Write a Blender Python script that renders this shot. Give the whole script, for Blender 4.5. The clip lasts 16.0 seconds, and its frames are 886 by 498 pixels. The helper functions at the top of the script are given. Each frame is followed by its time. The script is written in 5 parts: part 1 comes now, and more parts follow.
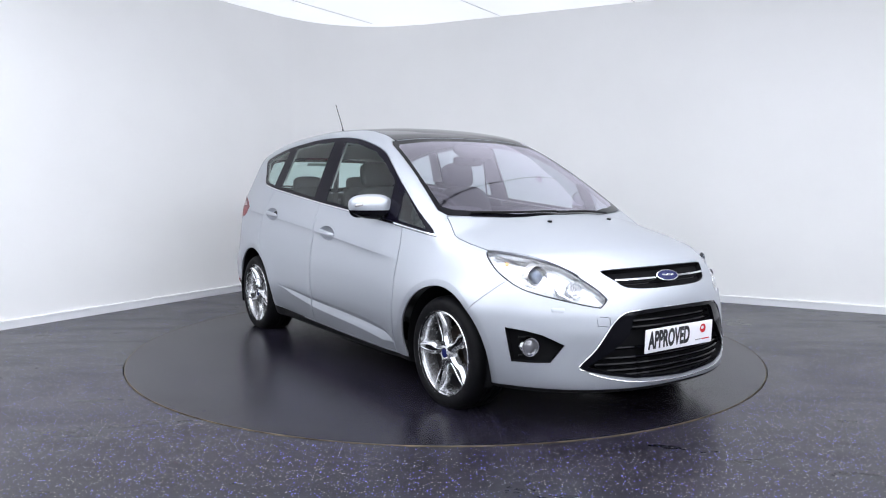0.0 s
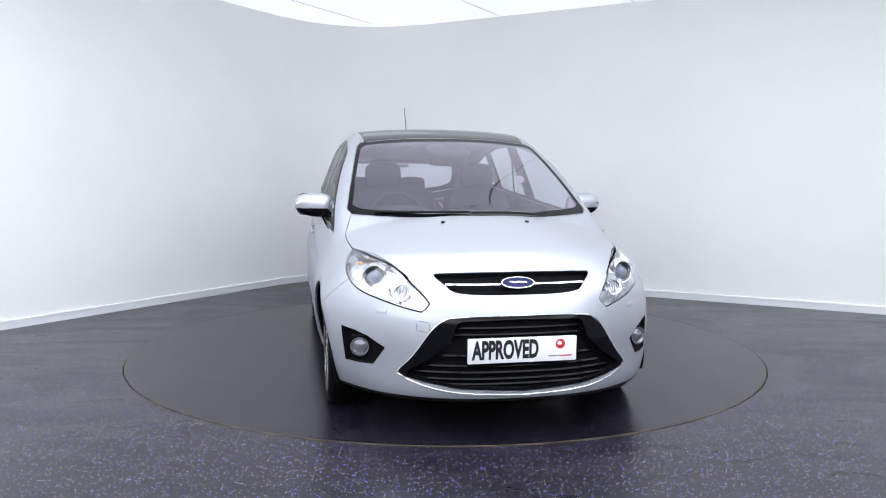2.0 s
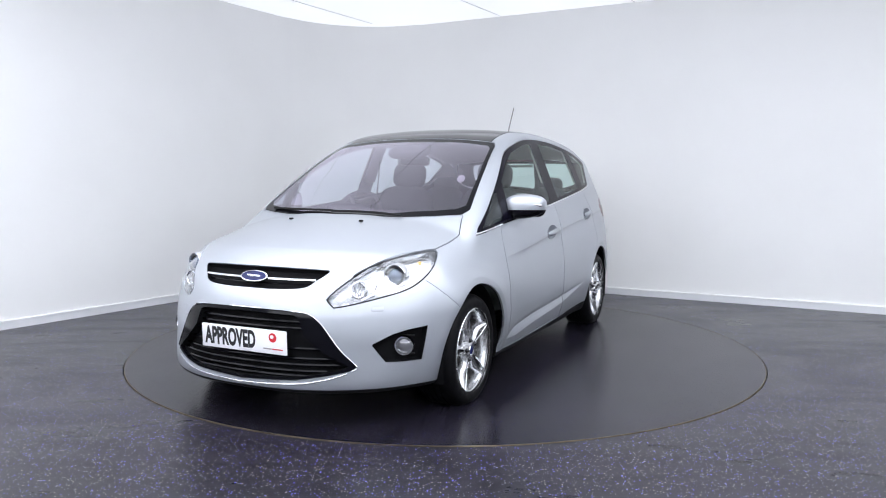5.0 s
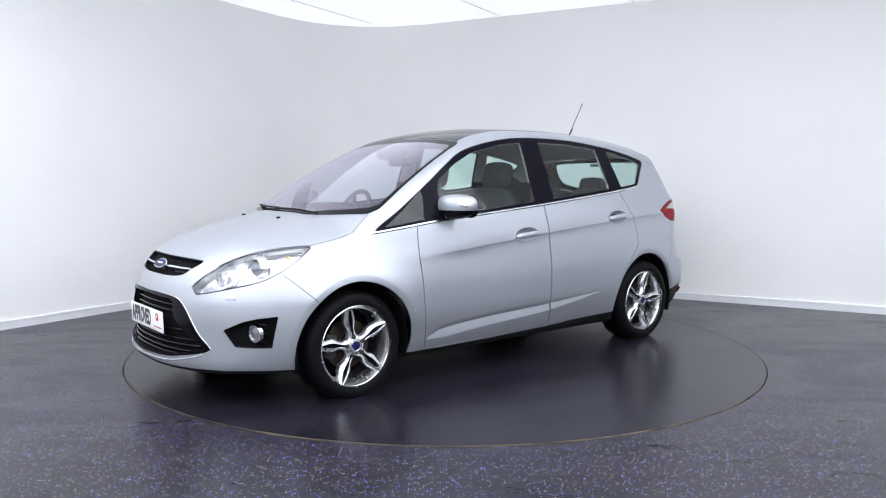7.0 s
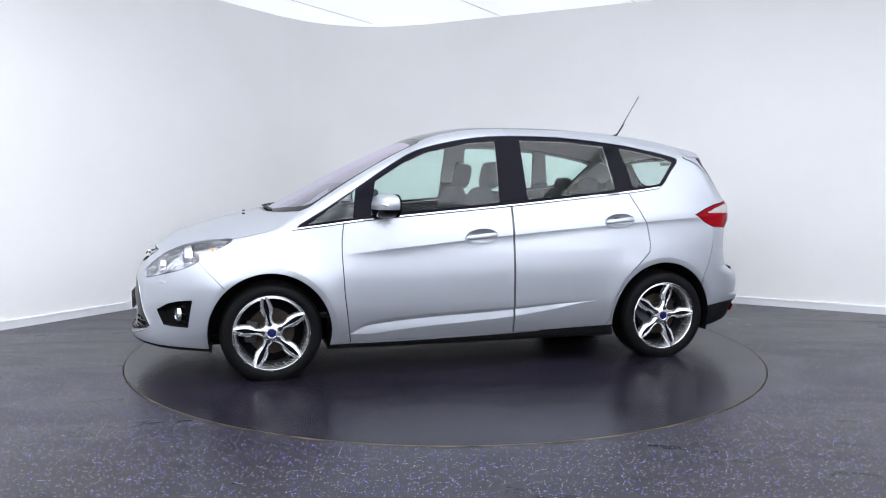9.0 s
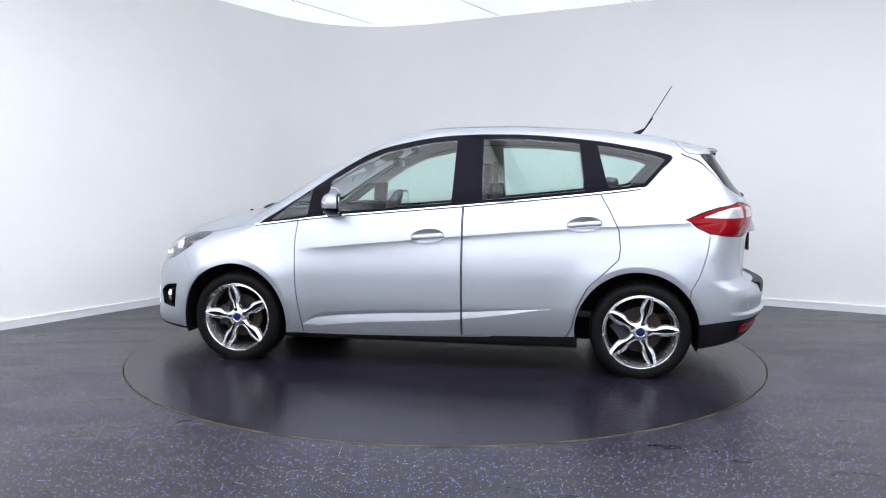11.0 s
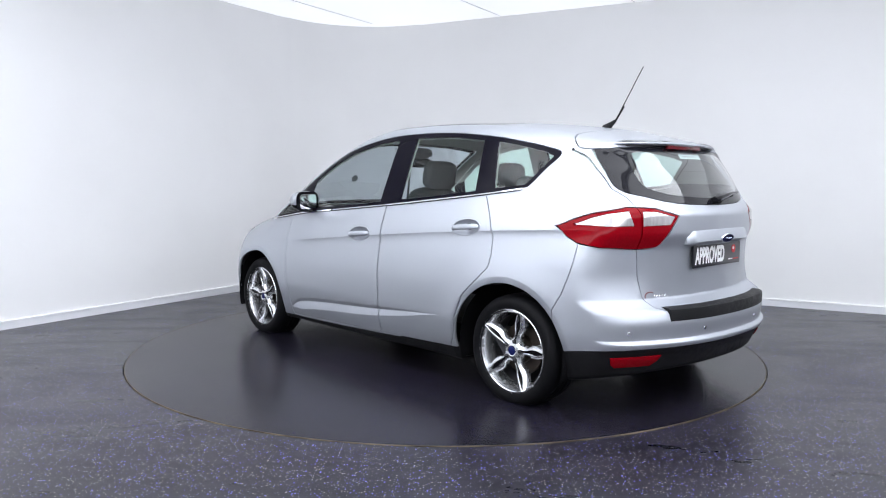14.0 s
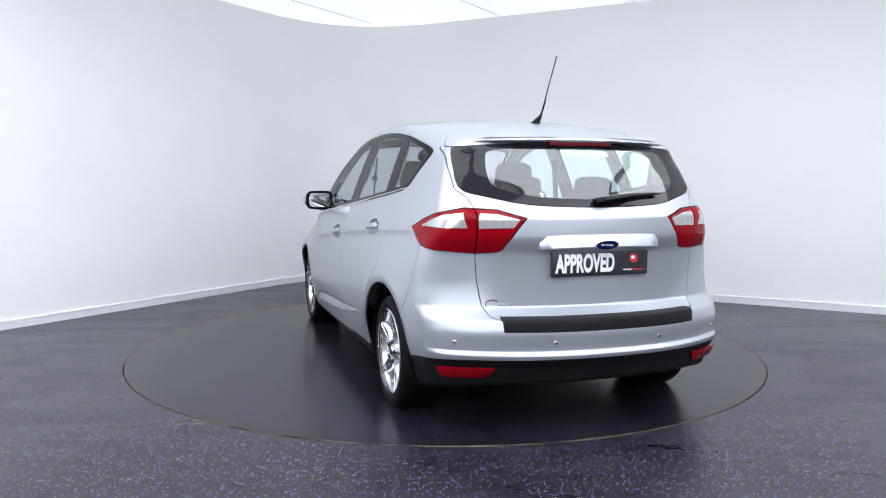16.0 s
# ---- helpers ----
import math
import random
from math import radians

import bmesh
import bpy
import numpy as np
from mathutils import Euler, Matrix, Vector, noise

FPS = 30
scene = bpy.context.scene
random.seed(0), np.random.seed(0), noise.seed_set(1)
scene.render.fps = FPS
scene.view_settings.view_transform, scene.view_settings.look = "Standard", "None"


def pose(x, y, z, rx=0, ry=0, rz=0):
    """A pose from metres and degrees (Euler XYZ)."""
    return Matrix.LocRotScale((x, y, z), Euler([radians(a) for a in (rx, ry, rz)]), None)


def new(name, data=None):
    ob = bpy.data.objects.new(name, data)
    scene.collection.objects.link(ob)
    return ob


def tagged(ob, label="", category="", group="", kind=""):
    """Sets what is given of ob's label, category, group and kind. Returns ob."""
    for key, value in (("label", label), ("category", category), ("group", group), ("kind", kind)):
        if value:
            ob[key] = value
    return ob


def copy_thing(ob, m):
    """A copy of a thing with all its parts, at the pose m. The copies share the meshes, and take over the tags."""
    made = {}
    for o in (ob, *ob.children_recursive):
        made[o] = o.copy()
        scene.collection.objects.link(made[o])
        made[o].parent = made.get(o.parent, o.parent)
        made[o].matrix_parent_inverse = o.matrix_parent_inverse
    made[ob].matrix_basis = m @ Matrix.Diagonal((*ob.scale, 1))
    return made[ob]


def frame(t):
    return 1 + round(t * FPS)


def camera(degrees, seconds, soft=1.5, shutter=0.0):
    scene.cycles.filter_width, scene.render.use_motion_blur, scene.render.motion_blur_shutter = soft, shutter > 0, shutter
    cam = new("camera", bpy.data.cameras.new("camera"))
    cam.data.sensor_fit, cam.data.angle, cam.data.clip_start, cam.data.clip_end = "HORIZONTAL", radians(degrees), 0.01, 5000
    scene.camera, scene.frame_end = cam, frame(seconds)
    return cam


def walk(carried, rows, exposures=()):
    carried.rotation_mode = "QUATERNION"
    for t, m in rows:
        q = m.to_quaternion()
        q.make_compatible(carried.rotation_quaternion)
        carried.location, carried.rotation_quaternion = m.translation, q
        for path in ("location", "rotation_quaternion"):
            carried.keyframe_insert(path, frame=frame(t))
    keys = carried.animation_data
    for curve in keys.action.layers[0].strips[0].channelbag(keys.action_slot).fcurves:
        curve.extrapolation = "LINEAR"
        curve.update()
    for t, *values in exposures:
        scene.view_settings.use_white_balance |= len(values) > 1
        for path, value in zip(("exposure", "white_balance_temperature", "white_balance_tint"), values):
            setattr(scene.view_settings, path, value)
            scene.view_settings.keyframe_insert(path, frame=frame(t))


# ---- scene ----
# camera on a tripod at chest height, a car turning before it on a turntable
cam = camera(60.5, 16.0, soft=1.1)
STAND = pose(0.006, -5.593, 1.217, 90 - 5.226, 0.0, 0.239) @ pose(0, 0, 0, 0, 0, 0.24)
walk(cam, [(0, STAND), (16, STAND)], exposures=[(0, 0.73), (16, 0.73)])

# heading of the car, degrees, by seconds
TURN = [(0, -54.45), (0.5, -59.53), (1, -65.96), (1.5, -71.96), (2, -78.37), (2.5, -84.40), (3, -90.82), (3.5, -96.85),
        (4, -103.29), (4.5, -109.36), (5.5, -121.85), (6.5, -134.3), (7, -140.4), (7.5, -146.45), (8, -152.75), (8.5, -158.8),
        (9, -165.1), (10, -177.4), (11, -189.8), (11.5, -196.0), (12, -202.2), (12.5, -208.25), (13, -214.4), (13.5, -220.35),
        (14, -226.45), (14.5, -232.45), (15, -238.6), (15.5, -244.55), (16, -250.8)]
CAR_X, CAR_Y = -0.036, -0.071
ROOM_H = 3.045
DISC_R = 2.222

world = bpy.data.worlds.new("world")
scene.world = world
world.use_nodes = True
world.node_tree.nodes["Background"].inputs[0].default_value = (0.75, 0.8, 0.9, 1)
world.node_tree.nodes["Background"].inputs[1].default_value = 0.05
CEILING_GLOW = 0.42
PANEL_GLOW = 2.7

# ---- materials ----


def mat(name, color=(0.5, 0.5, 0.5), rough=0.5, metal=0.0, **inputs):
    m = bpy.data.materials.new(name)
    m.use_nodes = True
    b = m.node_tree.nodes["Principled BSDF"]
    b.inputs["Base Color"].default_value = (*color, 1)
    b.inputs["Roughness"].default_value = rough
    b.inputs["Metallic"].default_value = metal
    for k, v in inputs.items():
        b.inputs[k.replace("_", " ")].default_value = v
    return m


def vary(m, scale=8.0, amount=0.15, detail=4.0, rough_amount=0.1, bump=0.0, bump_scale=None, stretch=(1, 1, 1)):
    """Two-scale variation of colour and gloss, with fine relief."""
    nt, b = m.node_tree, m.node_tree.nodes["Principled BSDF"]
    base, rough = tuple(b.inputs["Base Color"].default_value), b.inputs["Roughness"].default_value
    tc = nt.nodes.new("ShaderNodeTexCoord")
    mp = nt.nodes.new("ShaderNodeMapping")
    mp.inputs["Scale"].default_value = stretch
    nt.links.new(tc.outputs["Object"], mp.inputs["Vector"])
    n = nt.nodes.new("ShaderNodeTexNoise")
    n.inputs["Scale"].default_value, n.inputs["Detail"].default_value = scale, detail
    nt.links.new(mp.outputs[0], n.inputs["Vector"])
    r = nt.nodes.new("ShaderNodeMapRange")
    r.inputs["From Min"].default_value, r.inputs["From Max"].default_value = 0.3, 0.7
    r.inputs["To Min"].default_value, r.inputs["To Max"].default_value = 1 - amount, 1 + amount
    nt.links.new(n.outputs["Fac"], r.inputs["Value"])
    mix = nt.nodes.new("ShaderNodeVectorMath")
    mix.operation = "SCALE"
    mix.inputs[0].default_value = base[:3]
    nt.links.new(r.outputs[0], mix.inputs["Scale"])
    nt.links.new(mix.outputs[0], b.inputs["Base Color"])
    r2 = nt.nodes.new("ShaderNodeMapRange")
    r2.inputs["From Min"].default_value, r2.inputs["From Max"].default_value = 0.3, 0.7
    r2.inputs["To Min"].default_value, r2.inputs["To Max"].default_value = max(0.02, rough - rough_amount), rough + rough_amount
    nt.links.new(n.outputs["Fac"], r2.inputs["Value"])
    nt.links.new(r2.outputs[0], b.inputs["Roughness"])
    if bump:
        n2 = nt.nodes.new("ShaderNodeTexNoise")
        n2.inputs["Scale"].default_value, n2.inputs["Detail"].default_value = bump_scale or scale * 20, 3
        nt.links.new(mp.outputs[0], n2.inputs["Vector"])
        bp = nt.nodes.new("ShaderNodeBump")
        bp.inputs["Strength"].default_value, bp.inputs["Distance"].default_value = bump, 0.002
        nt.links.new(n2.outputs["Fac"], bp.inputs["Height"])
        nt.links.new(bp.outputs[0], b.inputs["Normal"])
    return m


def floor_material(name, speckle, gloss, shine, mopped):
    """Dark vinyl with cleaned and scuffed zones and small pale and blue flecks."""
    m = mat(name, (0.05, 0.05, 0.057), 0.33)
    nt, b = m.node_tree, m.node_tree.nodes["Principled BSDF"]
    b.inputs["Specular IOR Level"].default_value = shine
    tc = nt.nodes.new("ShaderNodeTexCoord")

    def noise_of(scale, stretch, detail, bend=0.0):
        mp = nt.nodes.new("ShaderNodeMapping")
        mp.inputs["Scale"].default_value = stretch
        nt.links.new(tc.outputs["Object"], mp.inputs["Vector"])
        n = nt.nodes.new("ShaderNodeTexNoise")
        n.inputs["Scale"].default_value, n.inputs["Detail"].default_value = scale, detail
        n.inputs["Roughness"].default_value, n.inputs["Distortion"].default_value = 0.6, bend
        nt.links.new(mp.outputs[0], n.inputs["Vector"])
        return n.outputs["Fac"]

    def ramp(value, a, bb, lo, hi):
        r = nt.nodes.new("ShaderNodeMapRange")
        for k, v in zip(("From Min", "From Max", "To Min", "To Max"), (a, bb, lo, hi)):
            r.inputs[k].default_value = v
        nt.links.new(value, r.inputs["Value"])
        return r.outputs[0]

    scuff = noise_of(1.1, (1, 1.6, 1), 7)
    streak = noise_of(4, (0.5, 3, 1), 6, 0.8)
    mop = ramp(noise_of(0.9, (0.7, 1.8, 1), 5, 1.6), 0.43, 0.63, 0, 1)
    c = nt.nodes.new("ShaderNodeMix")
    c.data_type = "RGBA"
    c.inputs[6].default_value, c.inputs[7].default_value = (0.002, 0.002, 0.004, 1), (0.0215, 0.0190, 0.0285, 1)

    def plus(p, q):
        add = nt.nodes.new("ShaderNodeMath")
        add.operation = "ADD"
        nt.links.new(p, add.inputs[0])
        nt.links.new(q, add.inputs[1])
        return add.outputs[0]
    worn = plus(plus(ramp(scuff, 0.30, 0.70, 0, 0.5), ramp(streak, 0.35, 0.65, 0, 0.4)), ramp(mop, 0, 1, 0, 0.3 * mopped))
    nt.links.new(worn, c.inputs[0])
    last = c.outputs[2]
    for cells, cut, tint in ((88, 0.21, (0.48, 0.43, 0.37, 1)), (80, 0.23, (0.17, 0.16, 0.76, 1)), (101, 0.21, (0.40, 0.40, 0.50, 1))):
        v = nt.nodes.new("ShaderNodeTexVoronoi")
        v.inputs["Scale"].default_value = cells
        nt.links.new(tc.outputs["Object"], v.inputs["Vector"])
        mx = nt.nodes.new("ShaderNodeMix")
        mx.data_type = "RGBA"
        sep = nt.nodes.new("ShaderNodeSeparateColor")
        nt.links.new(v.outputs["Color"], sep.inputs[0])
        pick = nt.nodes.new("ShaderNodeMath")
        pick.operation = "MULTIPLY"
        nt.links.new(ramp(sep.outputs[0], 0.78, 0.92, 0, speckle), pick.inputs[0])
        nt.links.new(ramp(v.outputs["Distance"], cut, cut + 0.06, 1, 0), pick.inputs[1])
        nt.links.new(pick.outputs[0], mx.inputs[0])
        nt.links.new(last, mx.inputs[6])
        mx.inputs[7].default_value = tint
        last = mx.outputs[2]
    nt.links.new(last, b.inputs["Base Color"])
    nt.links.new(plus(ramp(scuff, 0.3, 0.7, gloss, gloss + 0.03 + 0.07 * mopped), ramp(mop, 0, 1, 0, 0.07 * mopped)), b.inputs["Roughness"])
    bp = nt.nodes.new("ShaderNodeBump")
    bp.inputs["Strength"].default_value, bp.inputs["Distance"].default_value = 0.12, 0.002
    nt.links.new(noise_of(160, (1, 1, 1), 2), bp.inputs["Height"])
    nt.links.new(bp.outputs[0], b.inputs["Normal"])
    return m


def emitter(name, color, strength):
    m = bpy.data.materials.new(name)
    m.use_nodes = True
    b = m.node_tree.nodes["Principled BSDF"]
    b.inputs["Base Color"].default_value = (0.85, 0.85, 0.85, 1)
    b.inputs["Emission Color"].default_value = (*color, 1)
    b.inputs["Emission Strength"].default_value = strength
    return m


def glass(name, tint, gloss=1.0, sheen=(1, 1, 1)):
    """Thin tinted pane: clear through, mirror-like at a slant."""
    m = bpy.data.materials.new(name)
    m.use_nodes = True
    nt = m.node_tree
    nt.nodes.remove(nt.nodes["Principled BSDF"])
    t, g = nt.nodes.new("ShaderNodeBsdfTransparent"), nt.nodes.new("ShaderNodeBsdfGlossy")
    t.inputs["Color"].default_value = (*tint, 1)
    g.inputs["Roughness"].default_value, g.inputs["Color"].default_value = 0.015, (*sheen, 1)
    lw, mx = nt.nodes.new("ShaderNodeLayerWeight"), nt.nodes.new("ShaderNodeMixShader")
    pw, mu = nt.nodes.new("ShaderNodeMath"), nt.nodes.new("ShaderNodeMath")
    pw.operation, pw.inputs[1].default_value = "POWER", 4.0
    mu.operation = "MULTIPLY_ADD"
    mu.inputs[1].default_value, mu.inputs[2].default_value = 0.85 * gloss, 0.07 * gloss
    nt.links.new(lw.outputs["Facing"], pw.inputs[0])
    nt.links.new(pw.outputs[0], mu.inputs[0])
    nt.links.new(mu.outputs[0], mx.inputs[0])
    nt.links.new(t.outputs[0], mx.inputs[1])
    nt.links.new(g.outputs[0], mx.inputs[2])
    nt.links.new(mx.outputs[0], nt.nodes["Material Output"].inputs["Surface"])
    return m


WALL = vary(mat("wall_paint", (0.84, 0.84, 0.84), 0.55), 1.2, 0.02, 5, 0.06, 0.15, 90)
BACKWALL = vary(mat("reflection_grey", (0.50, 0.50, 0.51), 0.6), 1.2, 0.04, 5, 0.06, 0.15, 90)
SKIRT = vary(mat("skirting_plastic", (0.74, 0.75, 0.78), 0.35), 3, 0.01, 4, 0.02)
CEIL = emitter("backlit_ceiling", (0.885, 0.922, 1.0), CEILING_GLOW)
# glow of the added panels behind the camera, which brighten the far walls
LIGHT = emitter("added_light_diffuser", (0.885, 0.922, 1.0), PANEL_GLOW)
FLAT = emitter("added_flat_diffuser", (0.885, 0.922, 1.0), 2.4)
CEIL_JOINT = mat("ceiling_joint", (0.6, 0.6, 0.62), 0.5)
FLOOR = floor_material("speckled_vinyl", 1.0, 0.24, 0.32, 1.0)
DISC = floor_material("turntable_vinyl", 0.18, 0.23, 0.25, 0.12)
EDGE = vary(mat("worn_brass_edge", (0.19, 0.155, 0.10), 0.45, 0.6), 6, 0.6)
PAINT = mat("silver_paint", (0.422, 0.445, 0.487), 0.45, 0.72, Coat_Weight=0.45, Coat_Roughness=0.04)
vary(PAINT, 900, 0.05, 1, 0.03)
BLACK = vary(mat("black_plastic", (0.008, 0.008, 0.009), 0.5, Specular_IOR_Level=0.18), 40, 0.2, 3, 0.08, 0.1, 600)
GLOSSBLACK = mat("gloss_black", (0.004, 0.004, 0.006), 0.1, Specular_IOR_Level=0.14)
PILLAR = mat("pillar_film", (0.004, 0.0035, 0.008), 0.14, Specular_IOR_Level=0.06)
DARK = mat("dark_cavity", (0.005, 0.005, 0.006), 0.8, Specular_IOR_Level=0.1)
CABIN = vary(mat("cabin_trim", (0.028, 0.028, 0.032), 0.7), 20, 0.2)
CLOTH = vary(mat("seat_cloth", (0.018, 0.019, 0.023), 0.85), 60, 0.25, 4, 0.05, 0.4, 700)
HEADLINER = vary(mat("headliner", (0.55, 0.54, 0.52), 0.9), 30, 0.05)
CHROME = mat("chrome", (0.85, 0.86, 0.88), 0.06, 1.0)
SATIN = mat("satin_chrome", (0.72, 0.73, 0.75), 0.2, 1.0)
ALLOY = vary(mat("alloy_silver", (0.68, 0.69, 0.71), 0.26, 0.88, Coat_Weight=0.6, Coat_Roughness=0.08), 30, 0.03, 3, 0.02)
REFLECTOR = vary(mat("lamp_reflector", (0.54, 0.55, 0.57), 0.16, 0.9), 18, 0.3, 2, 0.1, 0.5, 60)
NUT = mat("black_chrome_nut", (0.05, 0.05, 0.055), 0.12, 0.8)
ALLOYDARK = mat("alloy_shadow", (0.06, 0.06, 0.065), 0.45, 0.5)
RUBBER = vary(mat("tyre_rubber", (0.004, 0.004, 0.005), 0.6, Specular_IOR_Level=0.12), 25, 0.2, 4, 0.1, 0.3, 300)
DISCSTEEL = vary(mat("brake_steel", (0.034, 0.025, 0.019), 0.55, 0.5), 30, 0.35)
SIDEGLASS = glass("side_glass", (0.77, 0.92, 0.87), 0.5)
SCREENGLASS = glass("screen_glass", (0.84, 0.81, 0.90), 1.8, (0.92, 0.88, 1.0))
REARGLASS = glass("rear_glass", (0.80, 0.90, 0.89), 1.5)
LENS = glass("lamp_lens", (0.97, 0.98, 1.0))
ROOFGLASS = mat("roof_glass", (0.02, 0.02, 0.024), 0.05)
FRIT = mat("black_glass_frit", (0.008, 0.008, 0.011), 0.06, Specular_IOR_Level=0.3)
RED = mat("red_lens", (0.20, 0.001, 0.005), 0.08, Specular_IOR_Level=0.12)
vary(RED, 120, 0.1, 1, 0.02)
CLEARLENS = vary(mat("clear_lens", (0.52, 0.50, 0.50), 0.14, 0.55, Coat_Weight=0.5), 60, 0.10, 1, 0.03, 0, None, (1, 1, 0.2))
PLATEWHITE = mat("plate_white", (0.82, 0.82, 0.85), 0.3)
PLATEBLACK = mat("plate_black", (0.015, 0.015, 0.02), 0.3)
INK = mat("black_ink", (0.01, 0.01, 0.012), 0.4)
WHITEINK = mat("white_ink", (0.85, 0.85, 0.85), 0.4)
DULLRED = mat("dull_red_chrome", (0.25, 0.07, 0.06), 0.3, 0.7)
PAPER = mat("white_paper", (0.55, 0.62, 0.60), 0.6)
PROJECTOR = mat("projector_glass", (0.10, 0.13, 0.19), 0.03, 0.3)
GREYINK = mat("grey_ink", (0.30, 0.28, 0.29), 0.4)
REDINK = mat("red_ink", (0.55, 0.02, 0.03), 0.4)
BLUE = mat("blue_enamel", (0.007, 0.011, 0.070), 0.25, Specular_IOR_Level=0.2)
AMBER = mat("amber_lens", (0.75, 0.35, 0.06), 0.15)


# ---- building helpers ----


def mesh_of(bm, name):
    me = bpy.data.meshes.new(name)
    bm.to_mesh(me)
    bm.free()
    return me


def part(name, bm, material, parent=None, label="", smooth=True):
    me = mesh_of(bm, name) if isinstance(bm, bmesh.types.BMesh) else bm
    me.materials.append(material)
    if smooth:
        me.polygons.foreach_set("use_smooth", [True] * len(me.polygons))
        me.set_sharp_from_angle(angle=radians(38))
    ob = new(name, me)
    ob.parent = parent
    return tagged(ob, label)


def box_bm(sx, sy, sz, m=Matrix(), bevel=0.0, segs=2, bm=None):
    bm = bm or bmesh.new()
    r = bmesh.ops.create_cube(bm, size=1.0, matrix=m @ Matrix.Diagonal((sx, sy, sz, 1)))
    if bevel:
        edges = list({e for v in r["verts"] for e in v.link_edges})
        bmesh.ops.bevel(bm, geom=edges, offset=bevel, segments=segs, affect="EDGES", profile=0.5)
    return bm


def cyl_bm(r1, r2, depth, m=Matrix(), n=32, bm=None, bevel=0.0):
    bm = bm or bmesh.new()
    r = bmesh.ops.create_cone(bm, cap_ends=True, segments=n, radius1=r1, radius2=r2, depth=depth, matrix=m)
    if bevel:
        edges = [e for e in {e for v in r["verts"] for e in v.link_edges} if len(e.link_faces) == 2 and any(len(f.verts) > 4 for f in e.link_faces)]
        bmesh.ops.bevel(bm, geom=edges, offset=bevel, segments=2, affect="EDGES", profile=0.5)
    return bm


def lathe_bm(profile, m=Matrix(), n=64, bm=None):
    """Turns (radius, height) pairs about z."""
    bm = bm or bmesh.new()
    rings = []
    for i in range(n):
        a = 2 * math.pi * i / n
        rings.append([bm.verts.new(m @ Vector((r * math.cos(a), r * math.sin(a), h))) for r, h in profile])
    for i in range(n):
        p, q = rings[i], rings[(i + 1) % n]
        for k in range(len(profile) - 1):
            bm.faces.new((p[k], q[k], q[k + 1], p[k + 1]))
    bmesh.ops.remove_doubles(bm, verts=bm.verts, dist=1e-5)
    bmesh.ops.recalc_face_normals(bm, faces=bm.faces)
    return bm


def tube_bm(points, radius, n=8, bm=None, taper=None, flat=1.0, up=Vector((0, 0, 1))):
    """A closed tube along points; flat squeezes its height."""
    bm = bm or bmesh.new()
    pts = [Vector(p) for p in points]
    rings = []
    for i, p in enumerate(pts):
        d = (pts[min(i + 1, len(pts) - 1)] - pts[max(i - 1, 0)]).normalized()
        s = d.cross(up).normalized()
        u = s.cross(d).normalized()
        r = radius * (taper[i] if taper else 1)
        rings.append([bm.verts.new(p + r * (math.cos(a) * s + flat * math.sin(a) * u)) for a in (2 * math.pi * k / n for k in range(n))])
    for a, b in zip(rings, rings[1:]):
        for k in range(n):
            bm.faces.new((a[k], a[(k + 1) % n], b[(k + 1) % n], b[k]))
    bm.faces.new(rings[0][::-1])
    bm.faces.new(rings[-1])
    bmesh.ops.recalc_face_normals(bm, faces=bm.faces)
    return bm


def poly_bm(points, thickness, m=Matrix(), bevel=0.0, bm=None):
    """A plate: a polygon in x, y, raised by thickness along z."""
    bm = bm or bmesh.new()
    lo = [bm.verts.new(m @ Vector((x, y, 0))) for x, y in points]
    hi = [bm.verts.new(m @ Vector((x, y, thickness))) for x, y in points]
    bm.faces.new(lo[::-1])
    top = bm.faces.new(hi)
    n = len(points)
    for i in range(n):
        bm.faces.new((lo[i], lo[(i + 1) % n], hi[(i + 1) % n], hi[i]))
    bmesh.ops.recalc_face_normals(bm, faces=bm.faces)
    if bevel:
        bmesh.ops.bevel(bm, geom=list(top.edges), offset=bevel, segments=2, affect="EDGES", profile=0.5)
    return bm


# ---- the room: two white walls that meet in a rounded corner, closed by unseen walls behind the camera ----


def wall_line():
    """Plan of the room as a closed loop, the rounded far corner first."""
    corner, dl, dr = Vector((-1.283, 4.15)), Vector((-0.518, -0.855)), Vector((0.882, -0.470))
    r = 1.13
    a, b = corner + dl * r, corner + dr * r
    arc = []
    for i in range(25):
        t = i / 24
        arc.append(a * (1 - t) ** 2 + corner * 2 * t * (1 - t) + b * t ** 2)
    # a rounder bow than the plain parabola
    mid = corner + (dl + dr).normalized() * r * 1.42
    arc = [p.lerp(mid + (p - mid).normalized() * r, 0.75) for p in arc]
    left_end, right_end = corner + dl * 13.0, corner + dr * 9.0
    back = Vector((left_end.x + 8.6, left_end.y - 4.5))
    return [left_end, a + dl * 0.02] + arc[1:-1] + [b + dr * 0.02, right_end, Vector((6.6, -6.5)), back]


LOOP = wall_line()


def strip_bm(pts, z0, z1, thick, closed=False):
    """A standing band along a plan line, thick to the outside."""
    bm = bmesh.new()
    n = len(pts)
    outs = []
    for i in range(n):
        a, b = pts[max(i - 1, 0)], pts[min(i + 1, n - 1)]
        d = (b - a).normalized()
        outs.append(pts[i] + Vector((-d.y, d.x)) * thick)
    rows = [[bm.verts.new((*p, z)) for p in line] for line, z in ((pts, z0), (pts, z1), (outs, z1), (outs, z0))]
    for k in range(4):
        a, b = rows[k], rows[(k + 1) % 4]
        for i in range(n - 1):
            bm.faces.new((a[i], a[i + 1], b[i + 1], b[i]))
    bm.faces.new([r[0] for r in rows])
    bm.faces.new([r[-1] for r in rows][::-1])
    bmesh.ops.recalc_face_normals(bm, faces=bm.faces)
    return bm


